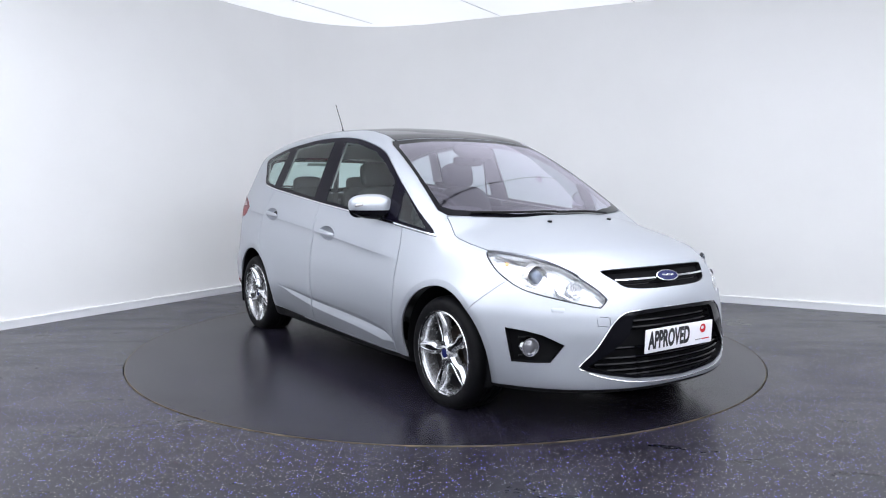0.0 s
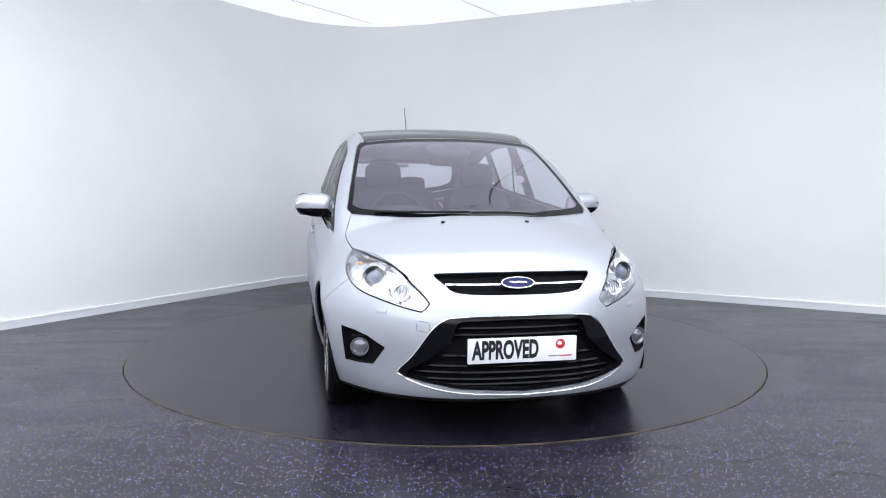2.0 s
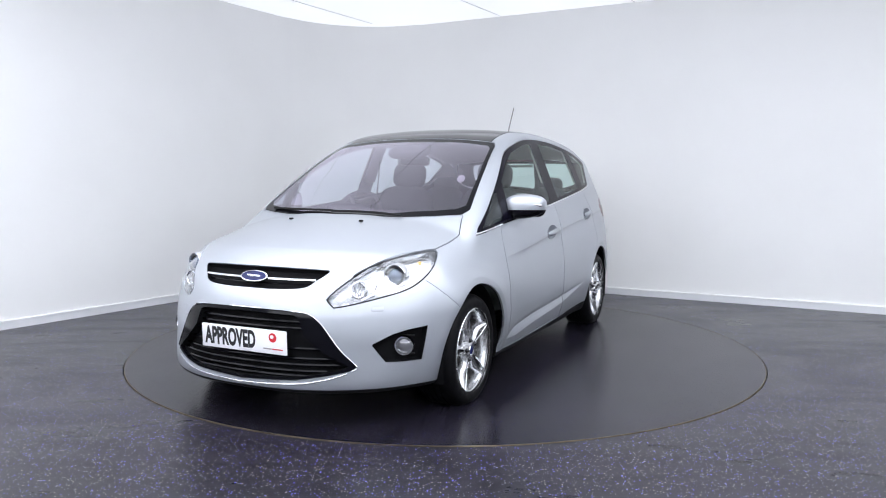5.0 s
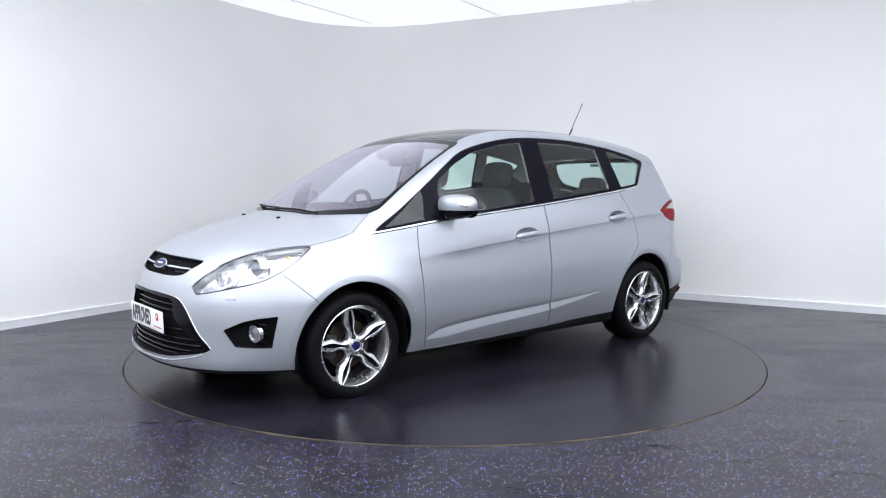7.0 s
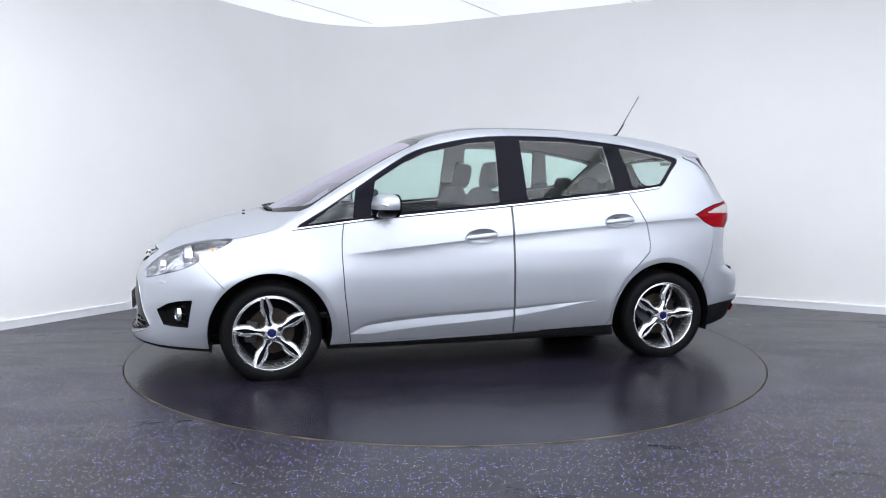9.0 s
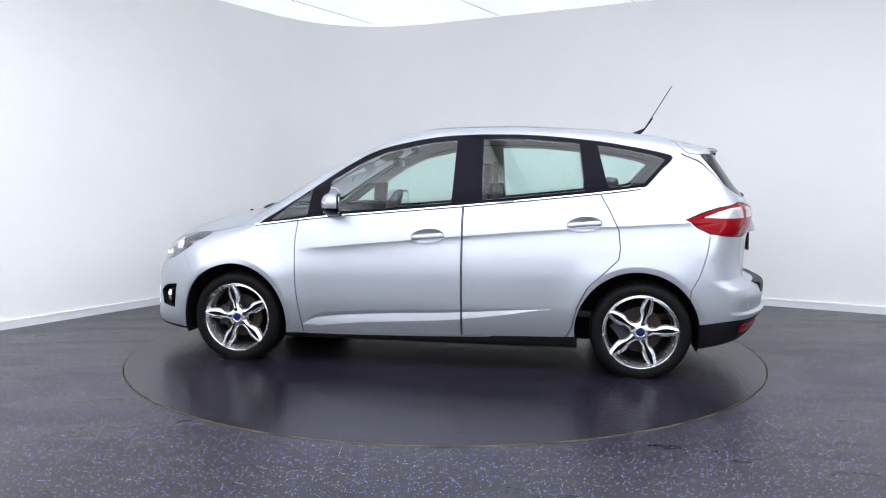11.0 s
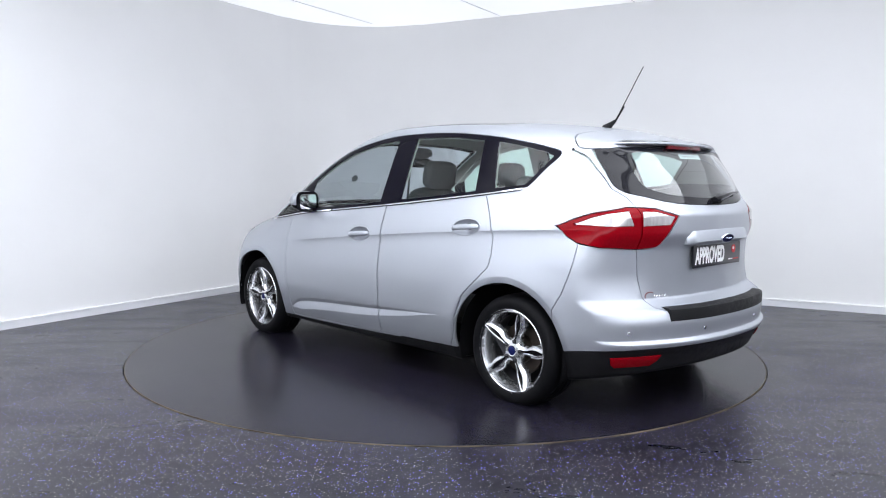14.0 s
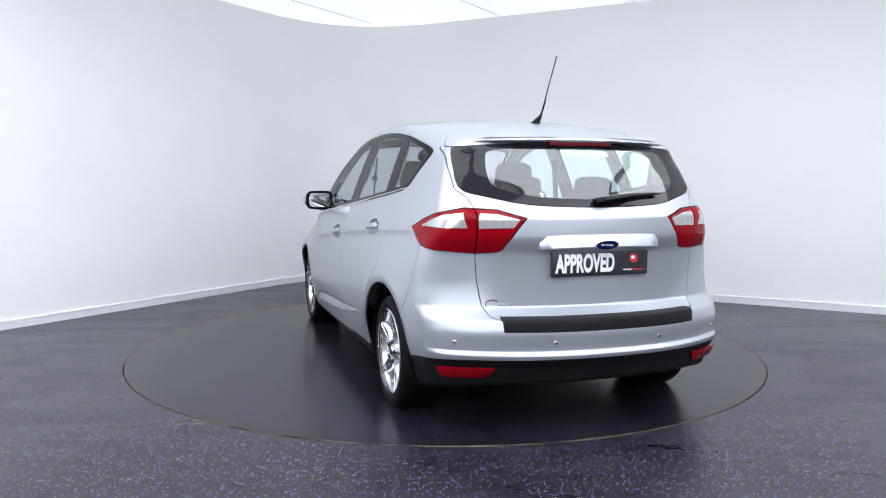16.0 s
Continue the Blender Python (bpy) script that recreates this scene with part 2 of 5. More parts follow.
def build_room():
    far = LOOP[:-2]
    tagged(part("wall_far", strip_bm(far, -0.1, ROOM_H, 0.12), WALL), "white painted walls meeting in a rounded corner", "wall", kind="structure")
    # added back walls, out of view, greyed to darken what the doors reflect
    back = [LOOP[-3], LOOP[-2], LOOP[-1], LOOP[0]]
    tagged(part("unseen_wall_back", strip_bm(back, -0.1, ROOM_H, 0.12), BACKWALL, smooth=False), "unseen walls added behind the camera, mid-grey to dim the car's reflections", "wall", kind="structure")
    inner = [p + Vector((0, 0)) for p in far]
    sk = strip_bm([p.copy() for p in inner], 0.0, 0.061, -0.014)
    tagged(part("baseboard", sk, SKIRT), "pale grey plastic skirting along the white wall", "skirting", kind="structure")
    cap = strip_bm([p.copy() for p in inner], 0.061, 0.072, -0.018)
    tagged(part("trim", cap, mat("trim_white", (0.86, 0.86, 0.87), 0.25)), "narrow white capping strip on the skirting", "trim", kind="structure")
    # ceiling of backlit panels with fine joints
    bm = bmesh.new()
    lo = [bm.verts.new((p.x, p.y, ROOM_H)) for p in LOOP]
    hi = [bm.verts.new((p.x, p.y, ROOM_H + 0.1)) for p in LOOP]
    bm.faces.new(lo)
    bm.faces.new(hi[::-1])
    for i in range(len(LOOP)):
        j = (i + 1) % len(LOOP)
        bm.faces.new((lo[i], lo[j], hi[j], hi[i]))
    bmesh.ops.recalc_face_normals(bm, faces=bm.faces)
    tagged(part("ceiling", bm, CEIL, smooth=False), "bright white backlit ceiling panels with fine joints", "ceiling", kind="structure")
    dl, dr, c = Vector((-0.518, -0.855)), Vector((0.882, -0.470)), Vector((-1.283, 4.15))
    for k in range(6):
        a = c + dr * (0.65 + 1.5 * k) + dl * (0.33 if k == 0 else 0.01)
        joint = tube_bm([(*a, ROOM_H - 0.002), (*(a + dl * 10), ROOM_H - 0.002)], 0.009, 4, flat=0.5)
        tagged(part("ceiling_joint", joint, CEIL_JOINT, smooth=False), "fine grey joint between white ceiling panels", "ceiling joint", kind="structure")
    # unseen lights, added: a curved row hung high behind the camera, flat ceiling ones
    panel = None
    for a in (-40, -24, -8, 8, 24, 40):
        at = pose(0, 0, 0, 0, 0, a) @ pose(0, -7.6, 1.86) @ pose(0, 0, 0, 14, 0, 0)
        if panel is None:
            panel = new("added_light_panel")
            tagged(panel, "unseen white light panel added behind the camera, hung below the ceiling", "studio light", "light panels round the studio")
            part("diffuser", box_bm(2.0, 0.04, 1.0, Matrix.Translation((0, 0, 0.55))), LIGHT, panel, smooth=False)
            for sx, sz, x, z in ((2.08, 0.04, 0, 0.03), (2.08, 0.04, 0, 1.07), (0.04, 1.0, 1.02, 0.55), (0.04, 1.0, -1.02, 0.55)):
                part("frame", box_bm(sx, 0.06, sz, Matrix.Translation((x, 0, z)), 0.004), SKIRT, panel, smooth=False)
            part("back_board", box_bm(2.0, 0.01, 1.0, Matrix.Translation((0, -0.027, 0.55))), SKIRT, panel, smooth=False)
            for x in (-0.8, 0.8):
                part("hanger", box_bm(0.03, 0.03, 0.16, Matrix.Translation((x, -0.02, 1.13)), 0.004), SKIRT, panel, smooth=False)
            panel.matrix_basis = at
        else:
            copy_thing(panel, at)
    # unseen ceiling panels, added for more light from above on the car
    flat = None
    for x in (-4.0, -1.4, 1.2, 3.8):
        for y in (-1.9, -4.2):
            at = pose(x, y, ROOM_H - 0.012)
            if flat is None:
                flat = new("added_ceiling_panel")
                tagged(flat, "unseen flat white light panel added in the ceiling", "ceiling light", "flat ceiling lights")
                part("diffuser", box_bm(2.44, 2.1, 0.012), FLAT, flat, smooth=False)
                for sx, sy, px, py in ((2.5, 0.03, 0, 1.065), (2.5, 0.03, 0, -1.065), (0.03, 2.1, 1.235, 0), (0.03, 2.1, -1.235, 0)):
                    part("frame", box_bm(sx, sy, 0.02, Matrix.Translation((px, py, 0)), 0.003), SKIRT, flat, smooth=False)
                flat.matrix_basis = at
            else:
                copy_thing(flat, at)
    # floor with a round opening for the turntable
    bm = bmesh.new()
    n = 180
    ring = [bm.verts.new((DISC_R * math.cos(2 * math.pi * i / n), DISC_R * math.sin(2 * math.pi * i / n), 0)) for i in range(n)]
    deep = [bm.verts.new((v.co.x, v.co.y, -0.06)) for v in ring]
    outer = [bm.verts.new((14 * math.cos(2 * math.pi * i / n), 14 * math.sin(2 * math.pi * i / n) - 3, 0)) for i in range(n)]
    for i in range(n):
        j = (i + 1) % n
        bm.faces.new((ring[i], ring[j], outer[j], outer[i])[::-1])
        bm.faces.new((ring[i], deep[i], deep[j], ring[j]))
    bm.faces.new(deep)
    tagged(part("floor", bm, FLOOR, smooth=False), "dark grey speckled vinyl floor with scuff marks", "floor", kind="structure")
    bm = lathe_bm([(DISC_R - 0.011, 0.0022), (DISC_R - 0.0105, 0.0030), (DISC_R - 0.008, 0.0030), (DISC_R - 0.0075, -0.02)], n=180)
    table = new("turntable")
    tagged(table, "round dark vinyl car turntable set flush in the floor", "turntable")
    part("edge_ring", bm, EDGE, table, "worn thin metal edge ring")
    bm = lathe_bm([(0, 0.002), (0.6, 0.002), (1.4, 0.002), (DISC_R - 0.011, 0.002), (DISC_R - 0.011, -0.05), (0, -0.05)], n=180)
    part("platform", bm, DISC, table, smooth=False)
    return table


turntable = build_room()

# ---- the car's body as one smooth solid, cut into its panels (x ahead, y to its left, metres) ----


def curve(xs, ys):
    """A smooth function through a few control values (monotone cubic)."""
    x, y = np.array(xs, float), np.array(ys, float)
    h, d = np.diff(x), np.diff(y) / np.diff(x)
    m = np.empty_like(y)
    m[0], m[-1] = d[0], d[-1]
    w1, w2 = 2 * h[1:] + h[:-1], h[1:] + 2 * h[:-1]
    same = d[:-1] * d[1:] > 0
    m[1:-1] = np.where(same, (w1 + w2) / (w1 / np.where(same, d[:-1], 1) + w2 / np.where(same, d[1:], 1)), 0)

    def f(q):
        q = np.clip(q, x[0], x[-1])
        i = np.clip(np.searchsorted(x, q) - 1, 0, len(x) - 2)
        t = (q - x[i]) / h[i]
        return ((2 * t**3 - 3 * t**2 + 1) * y[i] + (t**3 - 2 * t**2 + t) * h[i] * m[i]
                + (3 * t**2 - 2 * t**3) * y[i + 1] + (t**3 - t**2) * h[i] * m[i + 1])
    return f


def sstep(a, b, v):
    t = np.clip((v - a) / (b - a), 0, 1)
    return t * t * (3 - 2 * t)


TOP = curve([-2.3, -1.95, -1.86, -1.75, -1.6, -1.33, -0.93, -0.47, -0.05, 0.23, 0.4, 0.8, 1.2, 1.30, 1.4, 1.67, 1.85, 2.0, 2.12, 2.2, 2.3],
            [1.24, 1.398, 1.420, 1.443, 1.478, 1.530, 1.570, 1.591, 1.582, 1.536, 1.472, 1.287, 1.078, 1.028, 1.006, 0.942, 0.888, 0.825, 0.745, 0.66, 0.5])
TOP_CROWN = curve([-2.0, -1.0, 0.1, 0.45, 1.1, 1.4, 1.8, 2.2], [0.07, 0.055, 0.045, 0.05, 0.09, 0.105, 0.11, 0.09])
FRONT = curve([0.1, 0.19, 0.25, 0.36, 0.45, 0.55, 0.62, 0.7, 0.76, 0.85], [2.13, 2.196, 2.206, 2.200, 2.195, 2.18, 2.158, 2.12, 2.08, 2.0])
REAR = curve([0.15, 0.25, 0.34, 0.385, 0.402, 0.424, 0.50, 0.555, 0.585, 0.62, 0.75, 0.86, 0.95, 1.03, 1.10, 1.25, 1.36, 1.395, 1.412, 1.43, 1.6],
             [-2.02, -2.09, -2.13, -2.164, -2.170, -2.150, -2.16, -2.145, -2.08, -2.03, -2.035, -2.045, -2.075, -2.072, -2.02, -1.925, -1.848, -1.828, -1.882, -1.90, -1.90])
REAR_CORNER = curve([0.15, 0.25, 0.34, 0.385, 0.402, 0.424, 0.50, 0.555, 0.62, 0.75, 0.86, 0.95, 1.03, 1.10, 1.25, 1.36, 1.40, 1.43, 1.6],
                    [-2.02, -2.09, -2.13, -2.162, -2.168, -2.150, -2.155, -2.135, -2.085, -2.045, -2.045, -2.075, -2.072, -2.02, -1.925, -1.866, -1.866, -1.885, -1.90])
SIDE = curve([0.1, 0.16, 0.22, 0.32, 0.45, 0.6, 0.75, 0.85, 0.95, 1.05, 1.15, 1.3, 1.47, 1.6],
             [0.80, 0.83, 0.855, 0.885, 0.905, 0.908, 0.898, 0.882, 0.857, 0.822, 0.785, 0.727, 0.655, 0.595])
CREASE = curve([-1.9, -1.57, -0.83, 0.13, 0.85, 1.3], [0.969, 0.957, 0.912, 0.831, 0.762, 0.72])
LOW_CREASE = curve([-0.9, -0.73, -0.2, 0.74, 0.85, 0.9], [0.425, 0.418, 0.380, 0.315, 0.270, 0.25])
RIB = curve([-0.80, -0.74, -0.5, -0.1, 0.4, 0.72, 0.86, 0.9], [0.0, 0.003, 0.026, 0.046, 0.054, 0.056, 0.006, 0.0])
LIP = 0.034
ARCH_F, ARCH_R = (1.330, 0.290, 0.366), (-1.290, 0.285, 0.376)


def side_width(x, z):
    w = SIDE(z)
    up = sstep(0.55, 0.88, z)
    fx = np.maximum(x - 0.55, 0)
    w = w - up * 0.048 * (fx / 0.6) ** 1.45 - (1 - up) * 0.42 * np.maximum(x - 1.38, 0) ** 2
    w = w - 0.045 * (np.maximum(-x - 0.9, 0) / 0.7) ** 2
    d = z - CREASE(x)
    fade = sstep(0.95, 0.55, x) * sstep(-1.95, -1.5, x)
    # a sharp shoulder that turns under and swells out again below
    low = np.minimum(d, 0)
    w = w - fade * 0.0095 * (1 - np.exp(low / 0.022)) * np.exp(-(low / 0.17) ** 2)
    w = w + fade * 0.002 * np.exp(-((d - 0.03) / 0.05) ** 2)
    # the lower rib: an undercut, a valley, then a facet turned up to the light
    dl, tall = z - LOW_CREASE(x), RIB(x)
    w = w - 0.26 * np.maximum(0.46 * tall - np.maximum(dl, 0), 0)
    w = w + 0.36 * np.minimum(np.maximum(-dl, 0), tall)
    for cx, cz, r in (ARCH_F, ARCH_R):
        q = np.hypot(x - cx, z - cz)
        w = w + 0.014 * np.exp(-((q - r) / 0.11) ** 2) - 0.20 * np.maximum(r + LIP - q, 0)
    return w


def smax(a, b, k):
    h = np.maximum(k - np.abs(a - b), 0) / k
    return np.maximum(a, b) + h * h * k * 0.25


def solid(p):
    """Below nought inside the car's body."""
    x, a, z = p[..., 0], np.sqrt(p[..., 1] ** 2 + 1e-8), p[..., 2]
    side = a - side_width(x, z)
    top = (z - TOP(x) + TOP_CROWN(x) * (a / 0.7) ** 2.3) * 0.85
    front = x - FRONT(z) + 0.092 * (a / 0.46) ** 2.6
    corner = (0.55 + 0.45 * sstep(1.28, 1.36, z)) * sstep(0.44, 0.62, a)
    rear = REAR(z) * (1 - corner) + REAR_CORNER(z) * corner + 0.085 * (a / 0.52) ** 2.4 - x
    low = 0.165 + 0.02 * sstep(1.0, 2.0, x) + 0.085 * sstep(-1.5, -2.1, x) - z
    f = smax(side, top, 0.075)
    f = smax(f, front, 0.085)
    f = smax(f, rear, 0.075)
    return smax(f, low, 0.03)


def gradient(p, e=1e-4):
    g = np.stack([solid(p + d) - solid(p - d) for d in np.eye(3) * e], -1) / (2 * e)
    return g


def unit(v):
    return v / np.maximum(np.linalg.norm(v, axis=-1, keepdims=True), 1e-9)


def body_mesh(h=0.0145):
    """Triangles of the solid's skin (surface nets, drawn on to the exact skin)."""
    xs, ys, zs = np.arange(-2.25, 2.28, h), (np.arange(-68, 69)) * h, np.arange(0.12, 1.66, h)
    f = np.empty((len(xs), len(ys), len(zs)), np.float32)
    half = len(ys) // 2
    for i, x in enumerate(xs):
        g = np.stack(np.meshgrid([x], ys[half:], zs, indexing="ij"), -1)[0]
        v = solid(g)
        f[i, half:], f[i, : half + 1] = v, v[::-1]
    s = f < 0
    corner = [(a, b, c) for a in (0, 1) for b in (0, 1) for c in (0, 1)]
    n = [k - 1 for k in f.shape]
    cut = lambda arr, o: arr[o[0]: o[0] + n[0], o[1]: o[1] + n[1], o[2]: o[2] + n[2]]
    count = sum(cut(s, o).astype(np.int8) for o in corner)
    cells = np.argwhere((count > 0) & (count < 8))
    ident = -np.ones(n, np.int64)
    ident[tuple(cells.T)] = np.arange(len(cells))
    org = np.array([xs[0], ys[0], zs[0]])
    v = org + (cells + 0.5) * h
    for _ in range(6):
        g = gradient(v)
        step = solid(v)[:, None] * g / np.maximum((g * g).sum(-1, keepdims=True), 1e-6)
        v = v - np.clip(step, -h, h)
    quads = []
    for ax in range(3):
        o1 = [0, 0, 0]
        o1[ax] = 1
        a, b = s[: f.shape[0] - o1[0], : f.shape[1] - o1[1], : f.shape[2] - o1[2]], s[o1[0]:, o1[1]:, o1[2]:]
        e = np.argwhere(a != b)
        u, w = (ax + 1) % 3, (ax + 2) % 3
        e = e[(e[:, u] > 0) & (e[:, w] > 0) & (e[:, u] < n[u]) & (e[:, w] < n[w])]
        ring = []
        for du, dw in ((0, 0), (-1, 0), (-1, -1), (0, -1)):
            q = e.copy()
            q[:, u] += du
            q[:, w] += dw
            ring.append(ident[tuple(q.T)])
        q = np.stack(ring, -1)
        flip = ~a[tuple(e.T)]
        q[flip] = q[flip][:, ::-1]
        quads.append(q)
    q = np.concatenate(quads)
    return v, np.concatenate([q[:, [0, 1, 2]], q[:, [0, 2, 3]]])


class Skin:
    """The body's triangles with a label each; regions are cut out along exact lines."""

    def __init__(self):
        self.v, self.t = body_mesh()
        self.label = np.zeros(len(self.t), np.int64)
        self.names = ["rest"]

    def split(self, g, mask):
        gv = np.full(len(self.v), 1.0)
        used = np.unique(self.t[mask])
        gv[used] = g(self.v[used])
        gv[np.abs(gv) < 1e-7] = 1e-7
        sg = gv[self.t] < 0
        mixed = mask & (sg.any(1) != sg.all(1))
        tri, lab = self.t[mixed], self.label[mixed]
        if not len(tri):
            return
        st = sg[mixed]
        odd = np.where(st.sum(1) == 1, st.argmax(1), (~st).argmax(1))
        r = np.arange(len(tri))
        a, b, c = tri[r, odd], tri[r, (odd + 1) % 3], tri[r, (odd + 2) % 3]
        pairs = np.sort(np.concatenate([np.stack([a, b], 1), np.stack([a, c], 1)]), 1)
        uniq, inv = np.unique(pairs, axis=0, return_inverse=True)
        inv = inv.reshape(-1)
        p, q = self.v[uniq[:, 0]], self.v[uniq[:, 1]]
        gp, gq = gv[uniq[:, 0]], gv[uniq[:, 1]]
        k = gp / (gp - gq)
        lo, hi, glo, ghi = np.zeros_like(k), np.ones_like(k), gp.copy(), gq.copy()
        for _ in range(3):
            gm = g(p + (q - p) * k[:, None])
            same = np.sign(gm) == np.sign(glo)
            lo, glo = np.where(same, k, lo), np.where(same, gm, glo)
            hi, ghi = np.where(same, hi, k), np.where(same, ghi, gm)
            k = lo + (hi - lo) * np.clip(glo / np.where(np.abs(glo - ghi) < 1e-12, 1, glo - ghi), 0.02, 0.98)
        at = len(self.v)
        self.v = np.concatenate([self.v, p + (q - p) * k[:, None]])
        ab, ac = at + inv[: len(tri)], at + inv[len(tri):]
        fresh = np.concatenate([np.stack([a, ab, ac], 1), np.stack([ab, b, c], 1), np.stack([ab, c, ac], 1)])
        self.t = np.concatenate([self.t[~mixed], fresh])
        self.label = np.concatenate([self.label[~mixed], np.tile(lab, 3)])

    def region(self, name, g, where, gap=0.0, inside=("rest",)):
        """Gives what lies inside g (below nought) a label; gap: half the open joint round it."""
        ids = [self.names.index(n) for n in inside]
        self.names.append(name)

        def mask():
            c = self.v[self.t].mean(1)
            return np.isin(self.label, ids) & where(c)
        for off in ((-gap, gap) if gap else (0.0,)):
            self.split(lambda p, off=off: g(p) - off, mask())
        m = np.where(mask())[0]
        d = g(self.v[self.t[m]].mean(1))
        self.label[m[d < -gap]] = len(self.names) - 1
        if gap:
            self.label[m[(d >= -gap) & (d < gap)]] = -1

    def take(self, name, keep=None, offset=0.0, skirt=0.012, flip=False, dish=None):
        """A mesh of the labelled faces, with its edges turned in by skirt."""
        sel = np.zeros(len(self.t), bool)
        for n in ([name] if isinstance(name, str) else name):
            sel |= self.label == self.names.index(n)
        if keep:
            sel &= keep(self.v[self.t].mean(1))
        t = self.t[sel]
        ids, t = np.unique(t, return_inverse=True)
        t = t.reshape(-1, 3)
        v = self.v[ids]
        nrm = unit(gradient(v))
        v = v + nrm * offset
        if dish:
            # a shallow bowl round the given middle
            (mx, mz), (rx, rz), deep = dish
            rho = ((v[:, 0] - mx) / rx) ** 2 + ((v[:, 2] - mz) / rz) ** 2
            me = bpy.data.meshes.new("panel")
            me.from_pydata((v - nrm * (deep * np.clip(1 - rho, 0, 1) ** 0.8)[:, None]).tolist(), [], t.tolist())
            me.polygons.foreach_set("use_smooth", [True] * len(me.polygons))
            return me
        if flip:
            t, nrm = t[:, ::-1], -nrm
        faces, verts, norms = [t], [v], [nrm]
        if skirt:
            e = np.concatenate([t[:, [0, 1]], t[:, [1, 2]], t[:, [2, 0]]])
            key = np.sort(e, 1) @ np.array([len(v), 1])
            _, first, cnt = np.unique(key, return_index=True, return_counts=True)
            e = e[first[cnt == 1]]
            b, einv = np.unique(e, return_inverse=True)
            einv = einv.reshape(-1, 2)
            o, k = len(v), len(b)
            out = unit(np.cross(v[e[:, 1]] - v[e[:, 0]], nrm[e[:, 0]]))
            on = np.zeros((k, 3))
            np.add.at(on, einv[:, 0], out)
            np.add.at(on, einv[:, 1], out)
            on = unit(on) * (1 if skirt > 0 else -1)
            verts += [v[b], v[b] - nrm[b] * skirt]
            norms += [unit(on + 0.3 * nrm[b]), on]
            i, j = einv[:, 0] + o, einv[:, 1] + o
            faces += [np.stack([j, i, i + k], 1), np.stack([j, i + k, j + k], 1)]
        verts, faces, norms = np.concatenate(verts), np.concatenate(faces), np.concatenate(norms)
        me = bpy.data.meshes.new("panel")
        me.from_pydata(verts.tolist(), [], faces.tolist())
        me.polygons.foreach_set("use_smooth", [True] * len(me.polygons))
        me.normals_split_custom_set_from_vertices(norms.tolist())
        return me


def rounded(points, steps=5, closed=True):
    """A smooth closed line through a few points (Catmull-Rom)."""
    p = [np.array(q, float) for q in points]
    n, out = len(p), []
    for i in range(n if closed else n - 1):
        a, b, c, d = (p[(i + k) % n] if closed else p[min(max(i + k, 0), n - 1)] for k in (-1, 0, 1, 2))
        for s in range(steps):
            t = s / steps
            out.append(0.5 * (2 * b + (c - a) * t + (2 * a - 5 * b + 4 * c - d) * t * t + (3 * b - a - 3 * c + d) * t ** 3))
    if not closed:
        out.append(p[-1])
    return np.array(out)


def polygon(points, axes):
    """Signed distance to a polygon seen along one way: axes are two unit ways across the sight; |y| stands for y."""
    a, b = (np.array(k, float) for k in axes)
    pts = np.array(points, float)
    if pts.shape[1] == 3:
        pts = np.stack([pts @ a, pts @ b], 1)
    nxt = np.roll(pts, -1, 0)

    def g(p):
        q = p.copy()
        q[:, 1] = np.abs(q[:, 1])
        u = np.stack([q @ a, q @ b], 1)
        best, odd = np.full(len(u), 1e9), np.zeros(len(u), bool)
        for s, e in zip(pts, nxt):
            d = e - s
            k = np.clip(((u - s) @ d) / max(d @ d, 1e-12), 0, 1)
            best = np.minimum(best, np.linalg.norm(u - s - k[:, None] * d, axis=1))
            cross = (s[1] > u[:, 1]) != (e[1] > u[:, 1])
            odd ^= cross & (u[:, 0] < d[0] * (u[:, 1] - s[1]) / (d[1] if abs(d[1]) > 1e-12 else 1e-12) + s[0])
        return np.where(odd, -best, best)
    return g


XZ, YZ, XY = ((1, 0, 0), (0, 0, 1)), ((0, 1, 0), (0, 0, 1)), ((1, 0, 0), (0, 1, 0))
FRONT_SLANT = ((-0.7071, 0.7071, 0), (0, 0, 1))
REAR_SLANT = ((0.7071, 0.7071, 0), (0, 0, 1))
flank = lambda c: np.abs(c[:, 1]) > 0.5
nose = lambda c: c[:, 0] > 1.45
tail = lambda c: c[:, 0] < -1.4
above = lambda c: c[:, 2] > 0.7


def skin_y(x, z):
    """Where the flank's skin is, at x and z."""
    x, z = np.broadcast_arrays(np.asarray(x, float), np.asarray(z, float))
    lo, hi = np.zeros(x.shape), np.full(x.shape, 1.1)
    for _ in range(40):
        m = (lo + hi) / 2
        inside = solid(np.stack([x, m, z], -1)) < 0
        lo, hi = np.where(inside, m, lo), np.where(inside, hi, m)
    return lo


def skin_x(y, z, front=True):
    y, z = np.broadcast_arrays(np.asarray(y, float), np.asarray(z, float))
    sgn = 1 if front else -1
    lo, hi = np.full(y.shape, 1.2), np.full(y.shape, 2.4)
    for _ in range(40):
        m = (lo + hi) / 2
        inside = solid(np.stack([sgn * m, y, z], -1)) < 0
        lo, hi = np.where(inside, m, lo), np.where(inside, hi, m)
    return sgn * lo


def skin_z(x, y):
    x, y = np.broadcast_arrays(np.asarray(x, float), np.asarray(y, float))
    lo, hi = np.full(x.shape, 0.5), np.full(x.shape, 1.8)
    for _ in range(40):
        m = (lo + hi) / 2
        inside = solid(np.stack([x, y, m], -1)) < 0
        lo, hi = np.where(inside, m, lo), np.where(inside, hi, m)
    return lo


